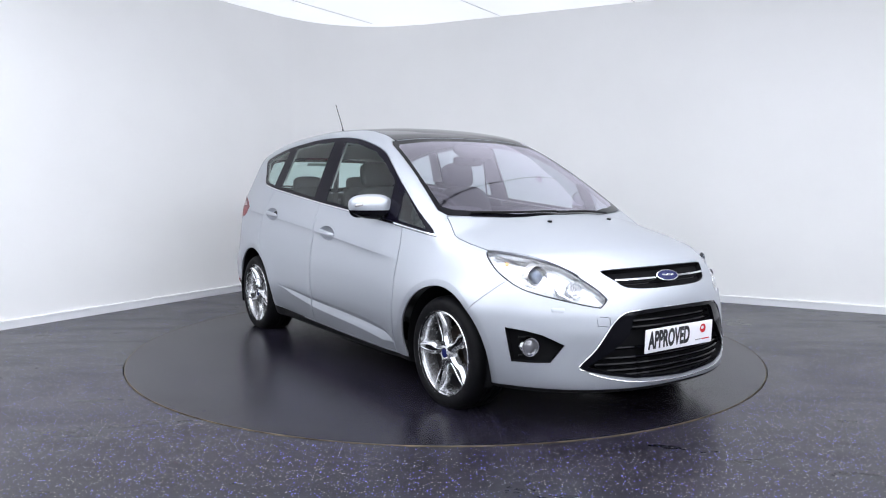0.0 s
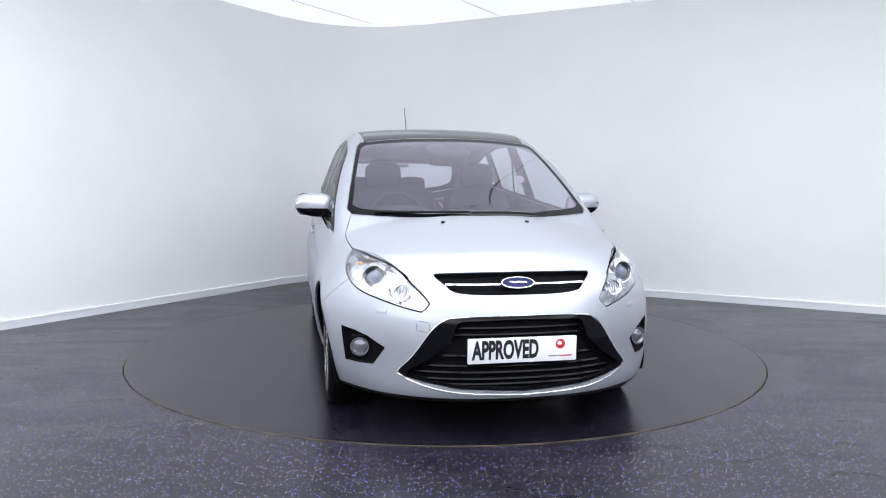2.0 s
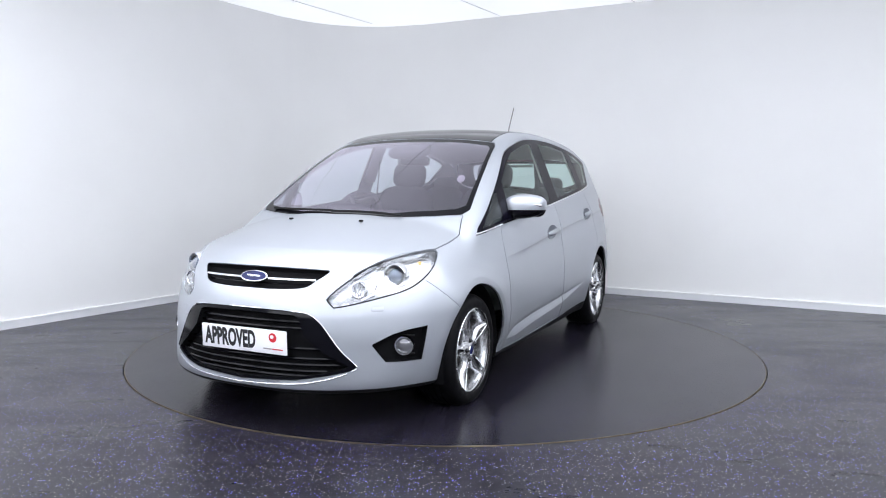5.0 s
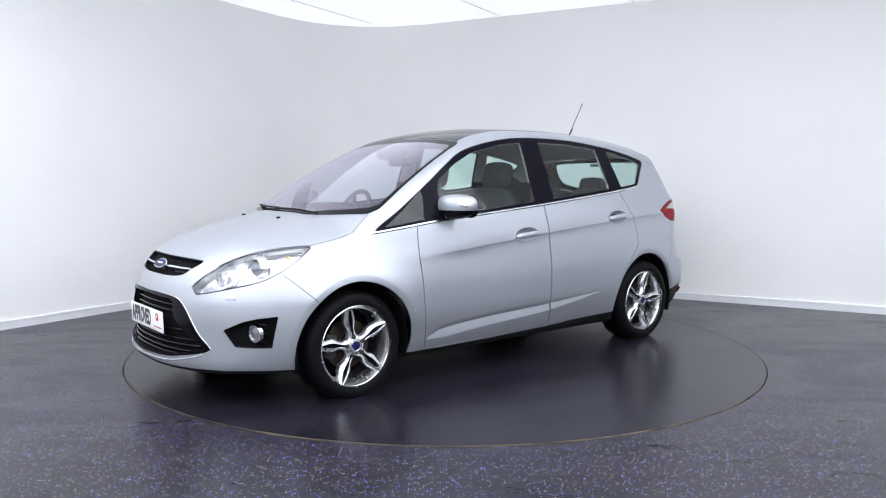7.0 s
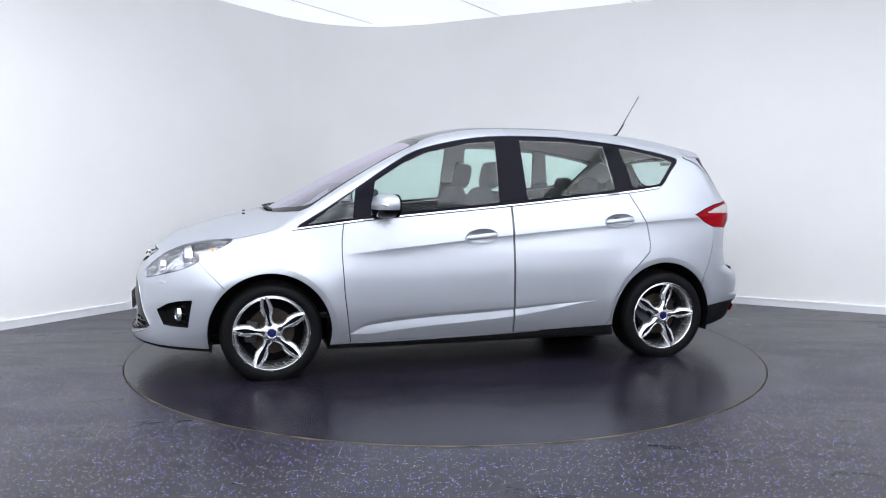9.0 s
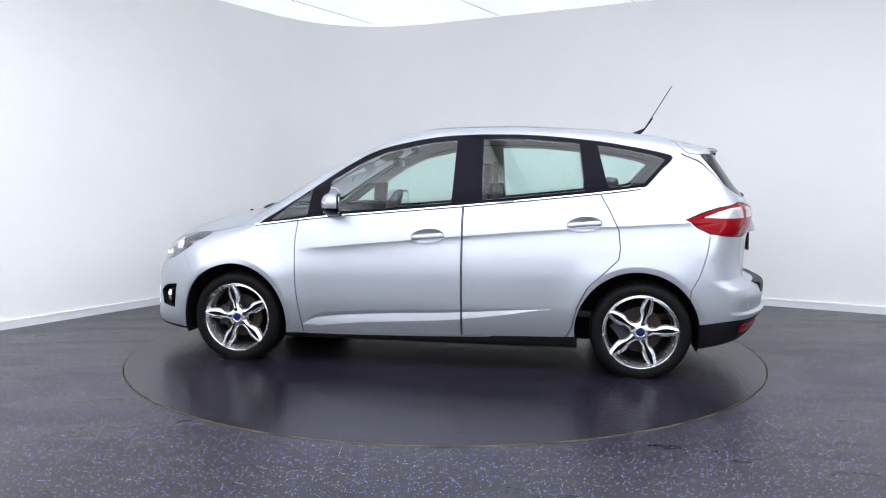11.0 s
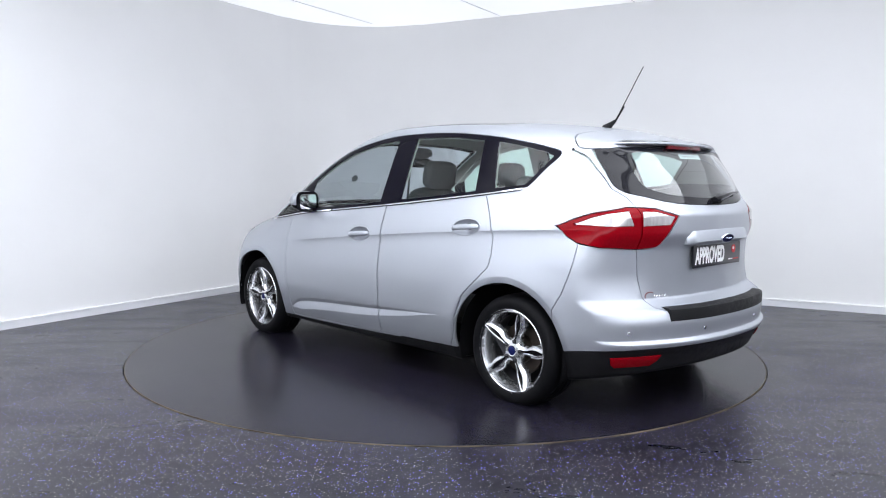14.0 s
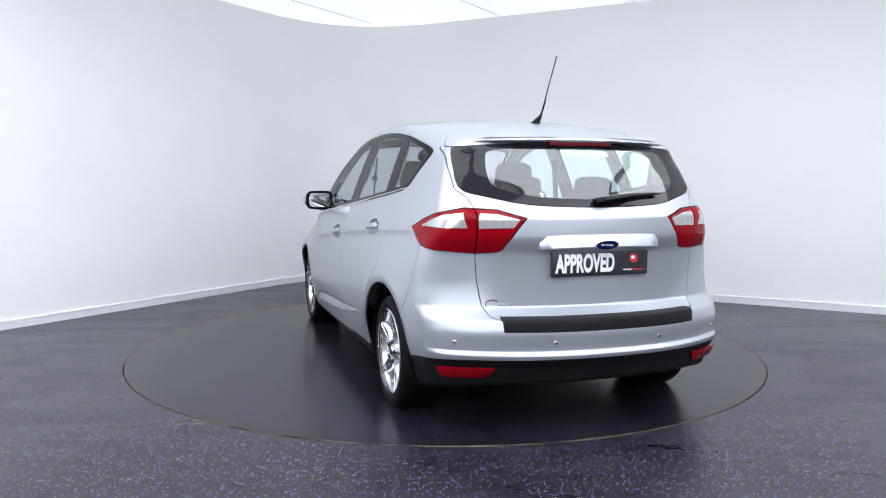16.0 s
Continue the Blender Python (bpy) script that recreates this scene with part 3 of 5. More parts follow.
def cut_body():
    skin = Skin()
    # rows of points along the pressed lines keep them sharp
    lines = [(lambda p, k=k: p[:, 2] - CREASE(p[:, 0]) - k, -1.95, 0.95, 0.6) for k in (0.0015, -0.0015, -0.012, -0.03)]
    lines += [(lambda p, k=k: p[:, 2] - LOW_CREASE(p[:, 0]) - k, -0.82, 0.92, 0.2) for k in (0.0012, -0.0012)]
    lines += [(lambda p, k=k, e=e: p[:, 2] - LOW_CREASE(p[:, 0]) - k * RIB(p[:, 0]) - e, -0.82, 0.92, 0.2) for k in (0.46, -1.0) for e in (0.0015, -0.0015)]
    lines += [(lambda p, c=c, e=e: np.hypot(p[:, 0] - c[0], p[:, 2] - c[1]) - c[2] - LIP - e, c[0] - 0.5, c[0] + 0.5, 0.15) for c in (ARCH_F, ARCH_R) for e in (0.002, -0.002)]
    for g, x0, x1, z0 in lines:
        c = skin.v[skin.t].mean(1)
        skin.split(g, flank(c) & (c[:, 0] > x0) & (c[:, 0] < x1) & (c[:, 2] > z0) & (c[:, 2] < 1.05))
    for k in (0.386, 0.402, 0.408, 0.424, 1.360, 1.393, 1.398, 1.405, 1.411, 1.416):
        c = skin.v[skin.t].mean(1)
        skin.split(lambda p, k=k: p[:, 2] - k, (c[:, 0] < -1.6) & (np.abs(c[:, 2] - k) < 0.05))
    for _ in range(3):
        g = gradient(skin.v)
        skin.v = skin.v - np.clip(solid(skin.v)[:, None] * g / np.maximum((g * g).sum(-1, keepdims=True), 1e-6), -0.01, 0.01)
    # wheel openings
    for name, (cx, cz, r) in (("arch_front", ARCH_F), ("arch_rear", ARCH_R)):
        skin.region(name, lambda p, cx=cx, cz=cz, r=r: np.hypot(p[:, 0] - cx, p[:, 2] - cz) - r, lambda c: np.abs(c[:, 1]) > 0.35)
    # floor pan and black lower edge
    skin.region("sill", lambda p: p[:, 2] - curve([-2.3, -2.0, -1.6, -0.9, 0.9, 1.6, 1.8, 2.3], [0.385, 0.378, 0.335, 0.245, 0.20, 0.20, 0.205, 0.205])(p[:, 0]), lambda c: c[:, 2] < 0.6, 0.002)
    # side windows with their dark frame
    dlo = rounded([(1.165, 0.918), (0.96, 0.945), (0.766, 0.970), (0.3, 1.012), (-0.227, 1.058), (-0.70, 1.104), (-1.15, 1.152), (-1.30, 1.172),
                   (-1.345, 1.19), (-1.42, 1.275), (-1.493, 1.357), (-1.40, 1.392), (-1.2, 1.432), (-1.0, 1.464), (-0.636, 1.500), (-0.252, 1.506), (0.05, 1.482),
                   (0.362, 1.412), (0.54, 1.325), (0.746, 1.192), (0.98, 1.038)], 4)
    skin.region("window_frame", polygon(dlo, XZ), lambda c: flank(c) & (c[:, 2] > 0.85), 0.002)
    panes = {
        "pane_quarter_front": [(1.10, 0.938), (0.94, 0.962), (0.825, 0.977), (0.800, 1.155), (0.95, 1.045)],
        "pane_front": [(0.715, 0.997), (0.3, 1.030), (-0.13, 1.068), (-0.145, 1.472), (0.04, 1.455), (0.33, 1.392), (0.50, 1.315), (0.675, 1.205)],
        "pane_rear": [(-0.325, 1.085), (-0.60, 1.112), (-0.965, 1.150), (-0.925, 1.447), (-0.62, 1.476), (-0.315, 1.480)],
        "pane_quarter_rear": [(-1.105, 1.166), (-1.27, 1.183), (-1.32, 1.195), (-1.39, 1.275), (-1.452, 1.345), (-1.38, 1.372), (-1.2, 1.410), (-1.035, 1.438)],
    }
    for name, pts in panes.items():
        skin.region(name, polygon(pts, XZ), lambda c: flank(c) & (c[:, 2] > 0.85), 0.0, ("window_frame",))
    # windscreen with its dark border
    screen = [(1.365, 0.0), (1.335, 0.3), (1.215, 0.57), (1.14, 0.70), (1.08, 0.725), (0.80, 0.675), (0.40, 0.605), (0.355, 0.58), (0.345, 0.3), (0.345, 0.0), (0.345, -0.1), (1.365, -0.1)]
    skin.region("screen_border", polygon(screen, XY), lambda c: above(c) & (c[:, 0] > 0.1) & (c[:, 0] < 1.5), 0.003)
    pane = [(1.318, 0.0), (1.285, 0.3), (1.18, 0.54), (1.11, 0.655), (1.06, 0.692), (0.80, 0.652), (0.45, 0.588), (0.41, 0.56), (0.40, 0.3), (0.40, 0.0), (0.40, -0.1), (1.318, -0.1)]
    skin.region("windscreen", polygon(pane, XY), lambda c: above(c), 0.0, ("screen_border",))
    # glass roof
    roof = [(0.335, -0.1), (0.335, 0.0), (0.335, 0.3), (0.345, 0.555), (0.0, 0.562), (-0.6, 0.562), (-0.92, 0.545), (-0.95, 0.45), (-0.96, 0.0), (-0.96, -0.1)]
    skin.region("roof_glass", polygon(roof, XY), lambda c: c[:, 2] > 1.3, 0.003)
    # headlamps, grilles and fog lamp pockets
    lamp = rounded([(1.545, 0.735, 0.850), (1.694, 0.65, 0.836), (1.805, 0.596, 0.813), (1.907, 0.539, 0.777), (2.027, 0.464, 0.695), (2.074, 0.430, 0.648), (2.080, 0.425, 0.634), (2.072, 0.448, 0.607), (2.060, 0.468, 0.603),
                    (1.969, 0.596, 0.633), (1.827, 0.724, 0.678), (1.719, 0.767, 0.733), (1.625, 0.77, 0.79)], 4)
    skin.region("headlamp", polygon(lamp, FRONT_SLANT), lambda c: nose(c) & (c[:, 2] > 0.5) & (np.abs(c[:, 1]) > 0.3), 0.0035)
    upper = rounded([(0.0, 0.776), (0.2, 0.775), (0.355, 0.770), (0.388, 0.762), (0.342, 0.722), (0.30, 0.692), (0.175, 0.681), (0.0, 0.680), (-0.15, 0.681), (-0.15, 0.775)], 3)
    skin.region("upper_grille", polygon(upper, YZ), lambda c: nose(c) & (c[:, 2] < 0.82), 0.002)
    surround = [(0.0, 0.588), (0.30, 0.580), (0.36, 0.566), (0.414, 0.524), (0.50, 0.40), (0.567, 0.320), (0.545, 0.300), (0.45, 0.279), (0.306, 0.255), (0.0, 0.240), (-0.1, 0.240), (-0.1, 0.588)]
    skin.region("grille_surround", polygon(surround, YZ), nose, 0.002)
    opening = [(0.0, 0.572), (0.28, 0.564), (0.305, 0.550), (0.335, 0.47), (0.42, 0.395), (0.535, 0.320), (0.515, 0.308), (0.43, 0.287), (0.30, 0.266), (0.0, 0.252), (-0.1, 0.252), (-0.1, 0.572)]
    skin.region("lower_grille", polygon(opening, YZ), nose, 0.0, ("grille_surround",))
    fog = [(1.995, 0.618, 0.422), (1.923, 0.696, 0.468), (1.86, 0.75, 0.486), (1.776, 0.811, 0.497), (1.79, 0.80, 0.41), (1.803, 0.79, 0.331), (1.883, 0.731, 0.331), (1.95, 0.668, 0.336)]
    skin.region("fog_pocket", polygon(fog, FRONT_SLANT), lambda c: nose(c) & (np.abs(c[:, 1]) > 0.45) & (c[:, 2] < 0.6), 0.001)
    # rear lamps
    red = [(-1.570, 0.806, 0.978), (-1.66, 0.78, 1.018), (-1.757, 0.75, 1.050), (-1.89, 0.645, 1.082), (-1.963, 0.51, 1.074), (-2.030, 0.387, 1.036), (-2.01, 0.458, 0.938),
           (-1.982, 0.49, 0.885), (-1.965, 0.505, 0.874), (-1.925, 0.605, 0.868), (-1.81, 0.776, 0.880), (-1.70, 0.80, 0.897), (-1.635, 0.806, 0.930), (-1.60, 0.806, 0.960)]
    there = lambda c: tail(c) & (np.abs(c[:, 1]) > 0.3) & (c[:, 2] > 0.75)
    skin.region("rear_lamp", polygon(red, REAR_SLANT), there, 0.003)
    skin.region("gate_lamp", lambda p: np.abs(p[:, 1]) - 0.605, there, 0.003, ("rear_lamp",))
    band = [(-1.660, 0.785, 0.990), (-1.757, 0.757, 1.028), (-1.823, 0.727, 1.048), (-1.89, 0.640, 1.062), (-1.925, 0.635, 0.988), (-1.843, 0.746, 0.986)]
    skin.region("clear_band", polygon(band, REAR_SLANT), tail, 0.001, ("rear_lamp",))
    band = [(-1.940, 0.585, 1.060), (-1.97, 0.50, 1.056), (-2.018, 0.408, 1.030), (-2.008, 0.435, 0.990), (-1.950, 0.592, 0.986)]
    skin.region("gate_clear_band", polygon(band, REAR_SLANT), tail, 0.001, ("gate_lamp",))
    # rear window
    back = rounded([(0.0, 1.400), (0.25, 1.399), (0.46, 1.389), (0.60, 1.377), (0.637, 1.366), (0.652, 1.267), (0.653, 1.19), (0.62, 1.155), (0.54, 1.135), (0.347, 1.097), (0.0, 1.085), (-0.347, 1.097), (-0.25, 1.399)], 3)
    skin.region("rear_window_border", polygon(back, YZ), lambda c: tail(c) & (c[:, 2] > 1.0), 0.002)
    pane = rounded([(0.0, 1.372), (0.30, 1.370), (0.46, 1.360), (0.50, 1.335), (0.515, 1.25), (0.50, 1.19), (0.43, 1.158), (0.30, 1.135), (0.0, 1.122), (-0.30, 1.135), (-0.30, 1.370)], 3)
    skin.region("rear_pane", polygon(pane, YZ), tail, 0.0, ("rear_window_border",))
    # tailgate, bumpers
    gate = [(-0.1, 0.560), (0.0, 0.560), (0.50, 0.560), (0.555, 0.576), (0.577, 0.623), (0.594, 0.731), (0.605, 0.867), (0.605, 1.08), (0.625, 1.13), (0.668, 1.17), (0.670, 1.27), (0.655, 1.374), (0.64, 1.41), (0.3, 1.41), (-0.1, 1.41)]
    wing = [(-1.47, 1.7), (-1.475, 1.52), (-1.497, 1.475), (-1.54, 1.425), (-1.585, 1.385), (-1.64, 1.378), (-2.1, 1.378), (-2.1, 1.7)]
    skin.region("roof_spoiler", polygon(wing, XZ), lambda c: tail(c) & (c[:, 2] > 1.3), 0.0025)
    skin.region("tailgate", polygon(gate, YZ), lambda c: tail(c) & (c[:, 0] < -1.55), 0.002)
    bumper = [(-1.60, 0.3), (-1.602, 0.55), (-1.65, 0.635), (-1.685, 0.74), (-1.70, 0.80), (-1.715, 0.92), (-2.4, 0.92), (-2.4, 0.2), (-1.60, 0.2)]
    skin.region("rear_bumper", polygon(bumper, XZ), lambda c: tail(c) & (c[:, 2] < 0.95), 0.0025)
    hood = [(2.14, -0.1), (2.14, 0.0), (2.125, 0.25), (2.095, 0.40), (2.03, 0.462), (1.907, 0.539), (1.805, 0.596), (1.694, 0.65), (1.555, 0.73), (1.41, 0.748), (1.28, 0.752), (1.20, 0.725), (1.145, 0.71), (1.22, 0.575), (1.345, 0.3), (1.375, 0.0), (1.375, -0.1)]
    skin.region("hood", polygon(hood, XY), lambda c: (c[:, 2] > 0.745) & (c[:, 0] > 1.0), 0.0025)
    nosepoly = [(1.56, 0.1), (1.575, 0.555), (1.742, 0.722), (1.9, 0.75), (1.98, 0.80), (2.4, 0.80), (2.4, 0.1)]
    skin.region("front_bumper", polygon(nosepoly, XZ), lambda c: nose(c), 0.0016)
    # doors
    door = [(0.880, 0.965), (0.896, 0.85), (0.898, 0.762), (0.885, 0.52), (0.848, 0.208), (-0.208, 0.225), (-0.205, 0.65), (-0.204, 1.09), (0.3, 1.09)]
    skin.region("front_door", polygon(door, XZ), lambda c: flank(c) & (c[:, 2] < 1.2), 0.003)
    door = [(-0.211, 1.09), (-0.212, 0.65), (-0.214, 0.225), (-0.86, 0.24), (-0.895, 0.30), (-0.93, 0.44), (-0.992, 0.565), (-1.10, 0.665), (-1.172, 0.735), (-1.182, 0.80), (-1.172, 0.91), (-1.12, 1.02), (-1.052, 1.14), (-1.06, 1.20), (-0.6, 1.20)]
    skin.region("rear_door", polygon(door, XZ), lambda c: flank(c) & (c[:, 2] < 1.25), 0.003)
    for owner, (hx, hz) in HANDLES.items():
        skin.region(owner + "_cup", polygon([(hx + 0.106 * math.cos(a) + 0.006 * math.sin(a), hz - 0.009 * math.cos(a) + 0.047 * math.sin(a)) for a in np.linspace(0, 6.1, 32)], XZ), lambda c: flank(c), 0.0, (owner,))
    skin.region("towing_cover", polygon([(0.427, 0.51), (0.483, 0.515), (0.483, 0.56), (0.427, 0.555)], YZ), lambda c: nose(c) & (c[:, 1] < 0), 0.0011, ("front_bumper",))
    skin.region("fender", polygon([(0.85, 0.15), (0.85, 1.2), (1.3, 1.2), (2.4, 1.0), (2.4, 0.15)], XZ), lambda c: flank(c) & (c[:, 2] < 0.975) & (c[:, 0] > 0.84))
    return skin


HANDLES = {"front_door": (0.012, 0.857), "rear_door": (-0.963, 0.945)}
left = lambda c: c[:, 1] > 0
right = lambda c: c[:, 1] < 0


def build_body(car):
    skin = cut_body()
    get = skin.take

    def put(name, me, material, parent=None, label=""):
        me.materials.append(material)
        ob = new(name, me)
        ob.parent = parent or car
        return tagged(ob, label)
    made = {}
    made["shell"] = put("body_shell", get("rest"), PAINT, label="silver roof rails, pillars and quarter panels")
    put("hood", get("hood"), PAINT)
    put("front_bumper", get("front_bumper"), PAINT)
    put("rear_bumper", get("rear_bumper"), PAINT)
    put("towing_cover", get("towing_cover"), PAINT)
    made["tailgate"] = put("tailgate", get("tailgate"), PAINT)
    put("roof_spoiler", get("roof_spoiler"), PAINT, made["tailgate"], "silver roof spoiler")
    put("sill_trim", get("sill"), BLACK, label="black plastic lower body trim")
    put("windscreen", get("windscreen", skirt=0), SCREENGLASS, label="clear windscreen").visible_shadow = False
    put("windscreen_border", get("screen_border", skirt=0.006), GLOSSBLACK, label="black windscreen border")
    put("roof_glass", get("roof_glass"), ROOFGLASS, label="dark tinted glass roof")
    put("grille_surround", get("grille_surround", skirt=0.02), GLOSSBLACK, label="gloss black grille surround")
    for name, mt in (("rear_pane", REARGLASS), ("rear_window_border", FRIT)):
        ob = put("rear_window" if name == "rear_pane" else "rear_window_border", get(name, skirt=0 if name == "rear_pane" else 0.006), mt, made["tailgate"])
        ob.visible_shadow = name != "rear_pane"
    for sd, keep in (("L", left), ("R", right)):
        put("fender", get("fender", keep), PAINT)
        fd = put("front_door", get("front_door", keep), PAINT)
        rd = put("rear_door", get("rear_door", keep), PAINT)
        made["front_door" + sd], made["rear_door" + sd] = fd, rd
        for owner, door in (("front_door", fd), ("rear_door", rd)):
            put("handle_recess", get(owner + "_cup", keep, skirt=0, dish=(HANDLES[owner], (0.108, 0.05), 0.032)), PAINT, door)
        put("window_frame", get("window_frame", keep, skirt=0.01), PILLAR, label="dark window pillars and frame")
        for pane, owner in (("pane_quarter_front", None), ("pane_front", fd), ("pane_rear", rd), ("pane_quarter_rear", None)):
            put("side_window", get(pane, keep, skirt=0), SIDEGLASS, owner).visible_shadow = False
        hl = put("headlamp", get("headlamp", keep, skirt=0.012), LENS, label="clear headlamp with chrome projector")
        hl.visible_shadow = False
        made["headlamp" + sd] = hl
        put("headlamp_bowl", get("headlamp", keep, offset=-0.042, skirt=-0.034), REFLECTOR, hl, "bright reflector bowl")
        tl = put("rear_lamp", get("rear_lamp", keep), RED, label="red rear lamp with a clear band")
        put("clear_band", get("clear_band", keep), CLEARLENS, tl, "clear lamp band")
        tl = put("rear_lamp", get("gate_lamp", keep), RED, label="red tailgate lamp with a clear band")
        put("clear_band", get("gate_clear_band", keep), CLEARLENS, tl, "clear lamp band")
        put("fog_pocket", get("fog_pocket", keep, offset=-0.045, skirt=-0.045), DARK, label="black fog lamp recess")
    put("upper_grille_back", get("upper_grille", offset=-0.03, skirt=-0.03), DARK, label="black upper grille recess")
    put("lower_grille_back", get("lower_grille", offset=-0.05, skirt=-0.05), DARK, label="black lower grille recess")
    inner = ["rest", "hood", "front_bumper", "rear_bumper", "tailgate", "fender", "front_door", "rear_door", "sill", "roof_spoiler"]
    put("inner_shell", get(inner, lambda c: c[:, 2] < 1.20, offset=-0.02, skirt=0), CABIN, label="dark inner structure")
    put("roof_lining", get(["rest", "roof_glass", "window_frame", "tailgate", "roof_spoiler"], lambda c: c[:, 2] > 1.20, offset=-0.022, skirt=0, flip=False), HEADLINER, label="pale grey roof lining")
    return made


def surface_pose(x, y, z):
    """A pose on the skin: z out of it, x level."""
    p = np.array([[x, y, z]], float)
    n = Vector(unit(gradient(p))[0])
    side = Vector((0, 0, 1)).cross(n).normalized()
    up = n.cross(side)
    return Matrix(((side.x, up.x, n.x, x), (side.y, up.y, n.y, y), (side.z, up.z, n.z, z), (0, 0, 0, 1)))


WHEEL_R, HUB_Z = 0.308, 0.286


def build_wheel(car, x, sgn, turn):
    """Five twin-spoke alloy wheel, its face towards +z before it is turned to the flank."""
    hub = new("wheel")
    hub.parent = car
    tagged(hub, "silver five twin-spoke alloy wheel with black tyre")
    hub.matrix_basis = pose(x, sgn * 0.86, HUB_Z) @ pose(0, 0, 0, -90 * sgn, 0, 0) @ pose(0, 0, 0, 0, 0, turn)
    R = WHEEL_R
    tyre = [(0.224, -0.005), (0.236, 0.004), (0.262, 0.008), (0.284, 0.002), (0.297, -0.012), (R - 0.003, -0.03), (R, -0.06)]
    for k in range(4):
        c = -0.075 - 0.032 * k
        tyre += [(R, c), (R - 0.006, c - 0.002), (R - 0.006, c - 0.007), (R, c - 0.009)]
    tyre += [(R - 0.003, -0.20), (0.29, -0.218), (0.26, -0.226), (0.22, -0.215)]
    bm = lathe_bm(tyre, n=96)
    # the tread sits flat on the platform under the car's weight
    down = pose(0, 0, 0, 0, 0, -turn) @ Vector((0, sgn, 0, 0))
    for v in bm.verts:
        low = v.co.to_3d().dot(down.to_3d()) - HUB_Z
        if low > 0:
            v.co -= down.to_3d() * low
    part("tyre", bm, RUBBER, hub, "black rubber tyre")
    rim = part("rim", lathe_bm([(0.2275, 0.006), (0.231, 0.003), (0.231, -0.010), (0.224, -0.016), (0.214, -0.014), (0.209, -0.026), (0.205, -0.05), (0.201, -0.095)], n=72), ALLOY, hub)
    # the deep barrel's dark alloy stands in for shade inside the rim
    part("rim_barrel", lathe_bm([(0.201, -0.095), (0.200, -0.12), (0.205, -0.2), (0.22, -0.21)], n=48), ALLOYDARK, rim)
    inner_of = curve([0.045, 0.07, 0.10, 0.125, 0.15, 0.185, 0.21, 0.226], [0.004, 0.0055, 0.007, 0.0115, 0.014, 0.011, 0.005, 0.0025])
    outer_of = curve([0.045, 0.065, 0.09, 0.105, 0.125, 0.145, 0.185, 0.226], [0.034, 0.026, 0.0215, 0.0255, 0.036, 0.038, 0.032, 0.023])
    for k in range(5):
        m = pose(0, 0, 0, 0, 0, 72 * k)
        for s in (-1, 1):
            # a faceted blade from the hub to the rim, split from its twin by a pointed dark slot
            cs = []
            for r in np.linspace(0.045, 0.226, 19):
                a, b = float(inner_of(r)), float(outer_of(r))
                lift = -0.016 - 0.010 * math.sin((r - 0.045) / 0.181 * math.pi) + 0.014 * (r - 0.045) / 0.181
                edge = [(a, -0.045), (a, -0.002), (a + 0.0022, 0.0005), (a + 0.45 * (b - a), -0.003), (b - 0.002, -0.014), (b, -0.018), (b, -0.045)]
                cs.append([m @ Vector((r, s * y, lift + z)) for y, z in edge])
            bm = bmesh.new()
            vs = [[bm.verts.new(q) for q in c] for c in cs]
            for p, q in zip(vs, vs[1:]):
                for j in range(7):
                    bm.faces.new((p[j], p[(j + 1) % 7], q[(j + 1) % 7], q[j]))
            bm.faces.new(vs[0])
            bm.faces.new(vs[-1])
            bmesh.ops.recalc_face_normals(bm, faces=bm.faces)
            part("spoke", bm, ALLOY, rim)
        slot = poly_bm([(r, -float(inner_of(r)) - 0.001) for r in np.linspace(0.062, 0.222, 12)] + [(r, float(inner_of(r)) + 0.001) for r in np.linspace(0.222, 0.062, 12)], 0.002, m @ Matrix.Translation((0, 0, -0.030)))
        part("spoke_slot", slot, GLOSSBLACK, rim, "black slot between twin spokes", smooth=False)
    part("hub_face", lathe_bm([(0, -0.014), (0.030, -0.014), (0.044, -0.017), (0.058, -0.026), (0.066, -0.05), (0, -0.05)], n=40), ALLOY, rim)
    cap = part("centre_cap", lathe_bm([(0, -0.006), (0.018, -0.007), (0.0255, -0.010), (0.027, -0.016)], n=32), BLUE, hub, "blue centre cap")
    part("cap_ring", lathe_bm([(0.0255, -0.009), (0.028, -0.008), (0.030, -0.012), (0.030, -0.018)], n=32), CHROME, cap)
    for k in range(5):
        a = radians(72 * k)
        m = Matrix.Translation((0.054 * math.cos(a), 0.054 * math.sin(a), -0.016))
        part("wheel_nut", lathe_bm([(0, 0.014), (0.006, 0.0135), (0.0095, 0.010), (0.012, 0.004), (0.0125, -0.008)], m, n=12), NUT, hub)
    part("brake_disc", lathe_bm([(0.03, -0.085), (0.075, -0.085), (0.078, -0.10), (0.14, -0.10), (0.14, -0.12), (0.03, -0.12)], n=48), DISCSTEEL, hub, "rusty steel brake disc")
    part("brake_caliper", box_bm(0.07, 0.13, 0.05, Matrix.Translation((0.12 * math.cos(radians(-turn)), 0.12 * math.sin(radians(-turn)), -0.10)), 0.012), CABIN, hub)
    # an added near-black disc gives the shade seen between the spokes
    part("wheel_shade_disc", lathe_bm([(0, -0.17), (0.206, -0.17), (0.206, -0.175), (0, -0.175)], n=32), DARK, hub)
    return hub


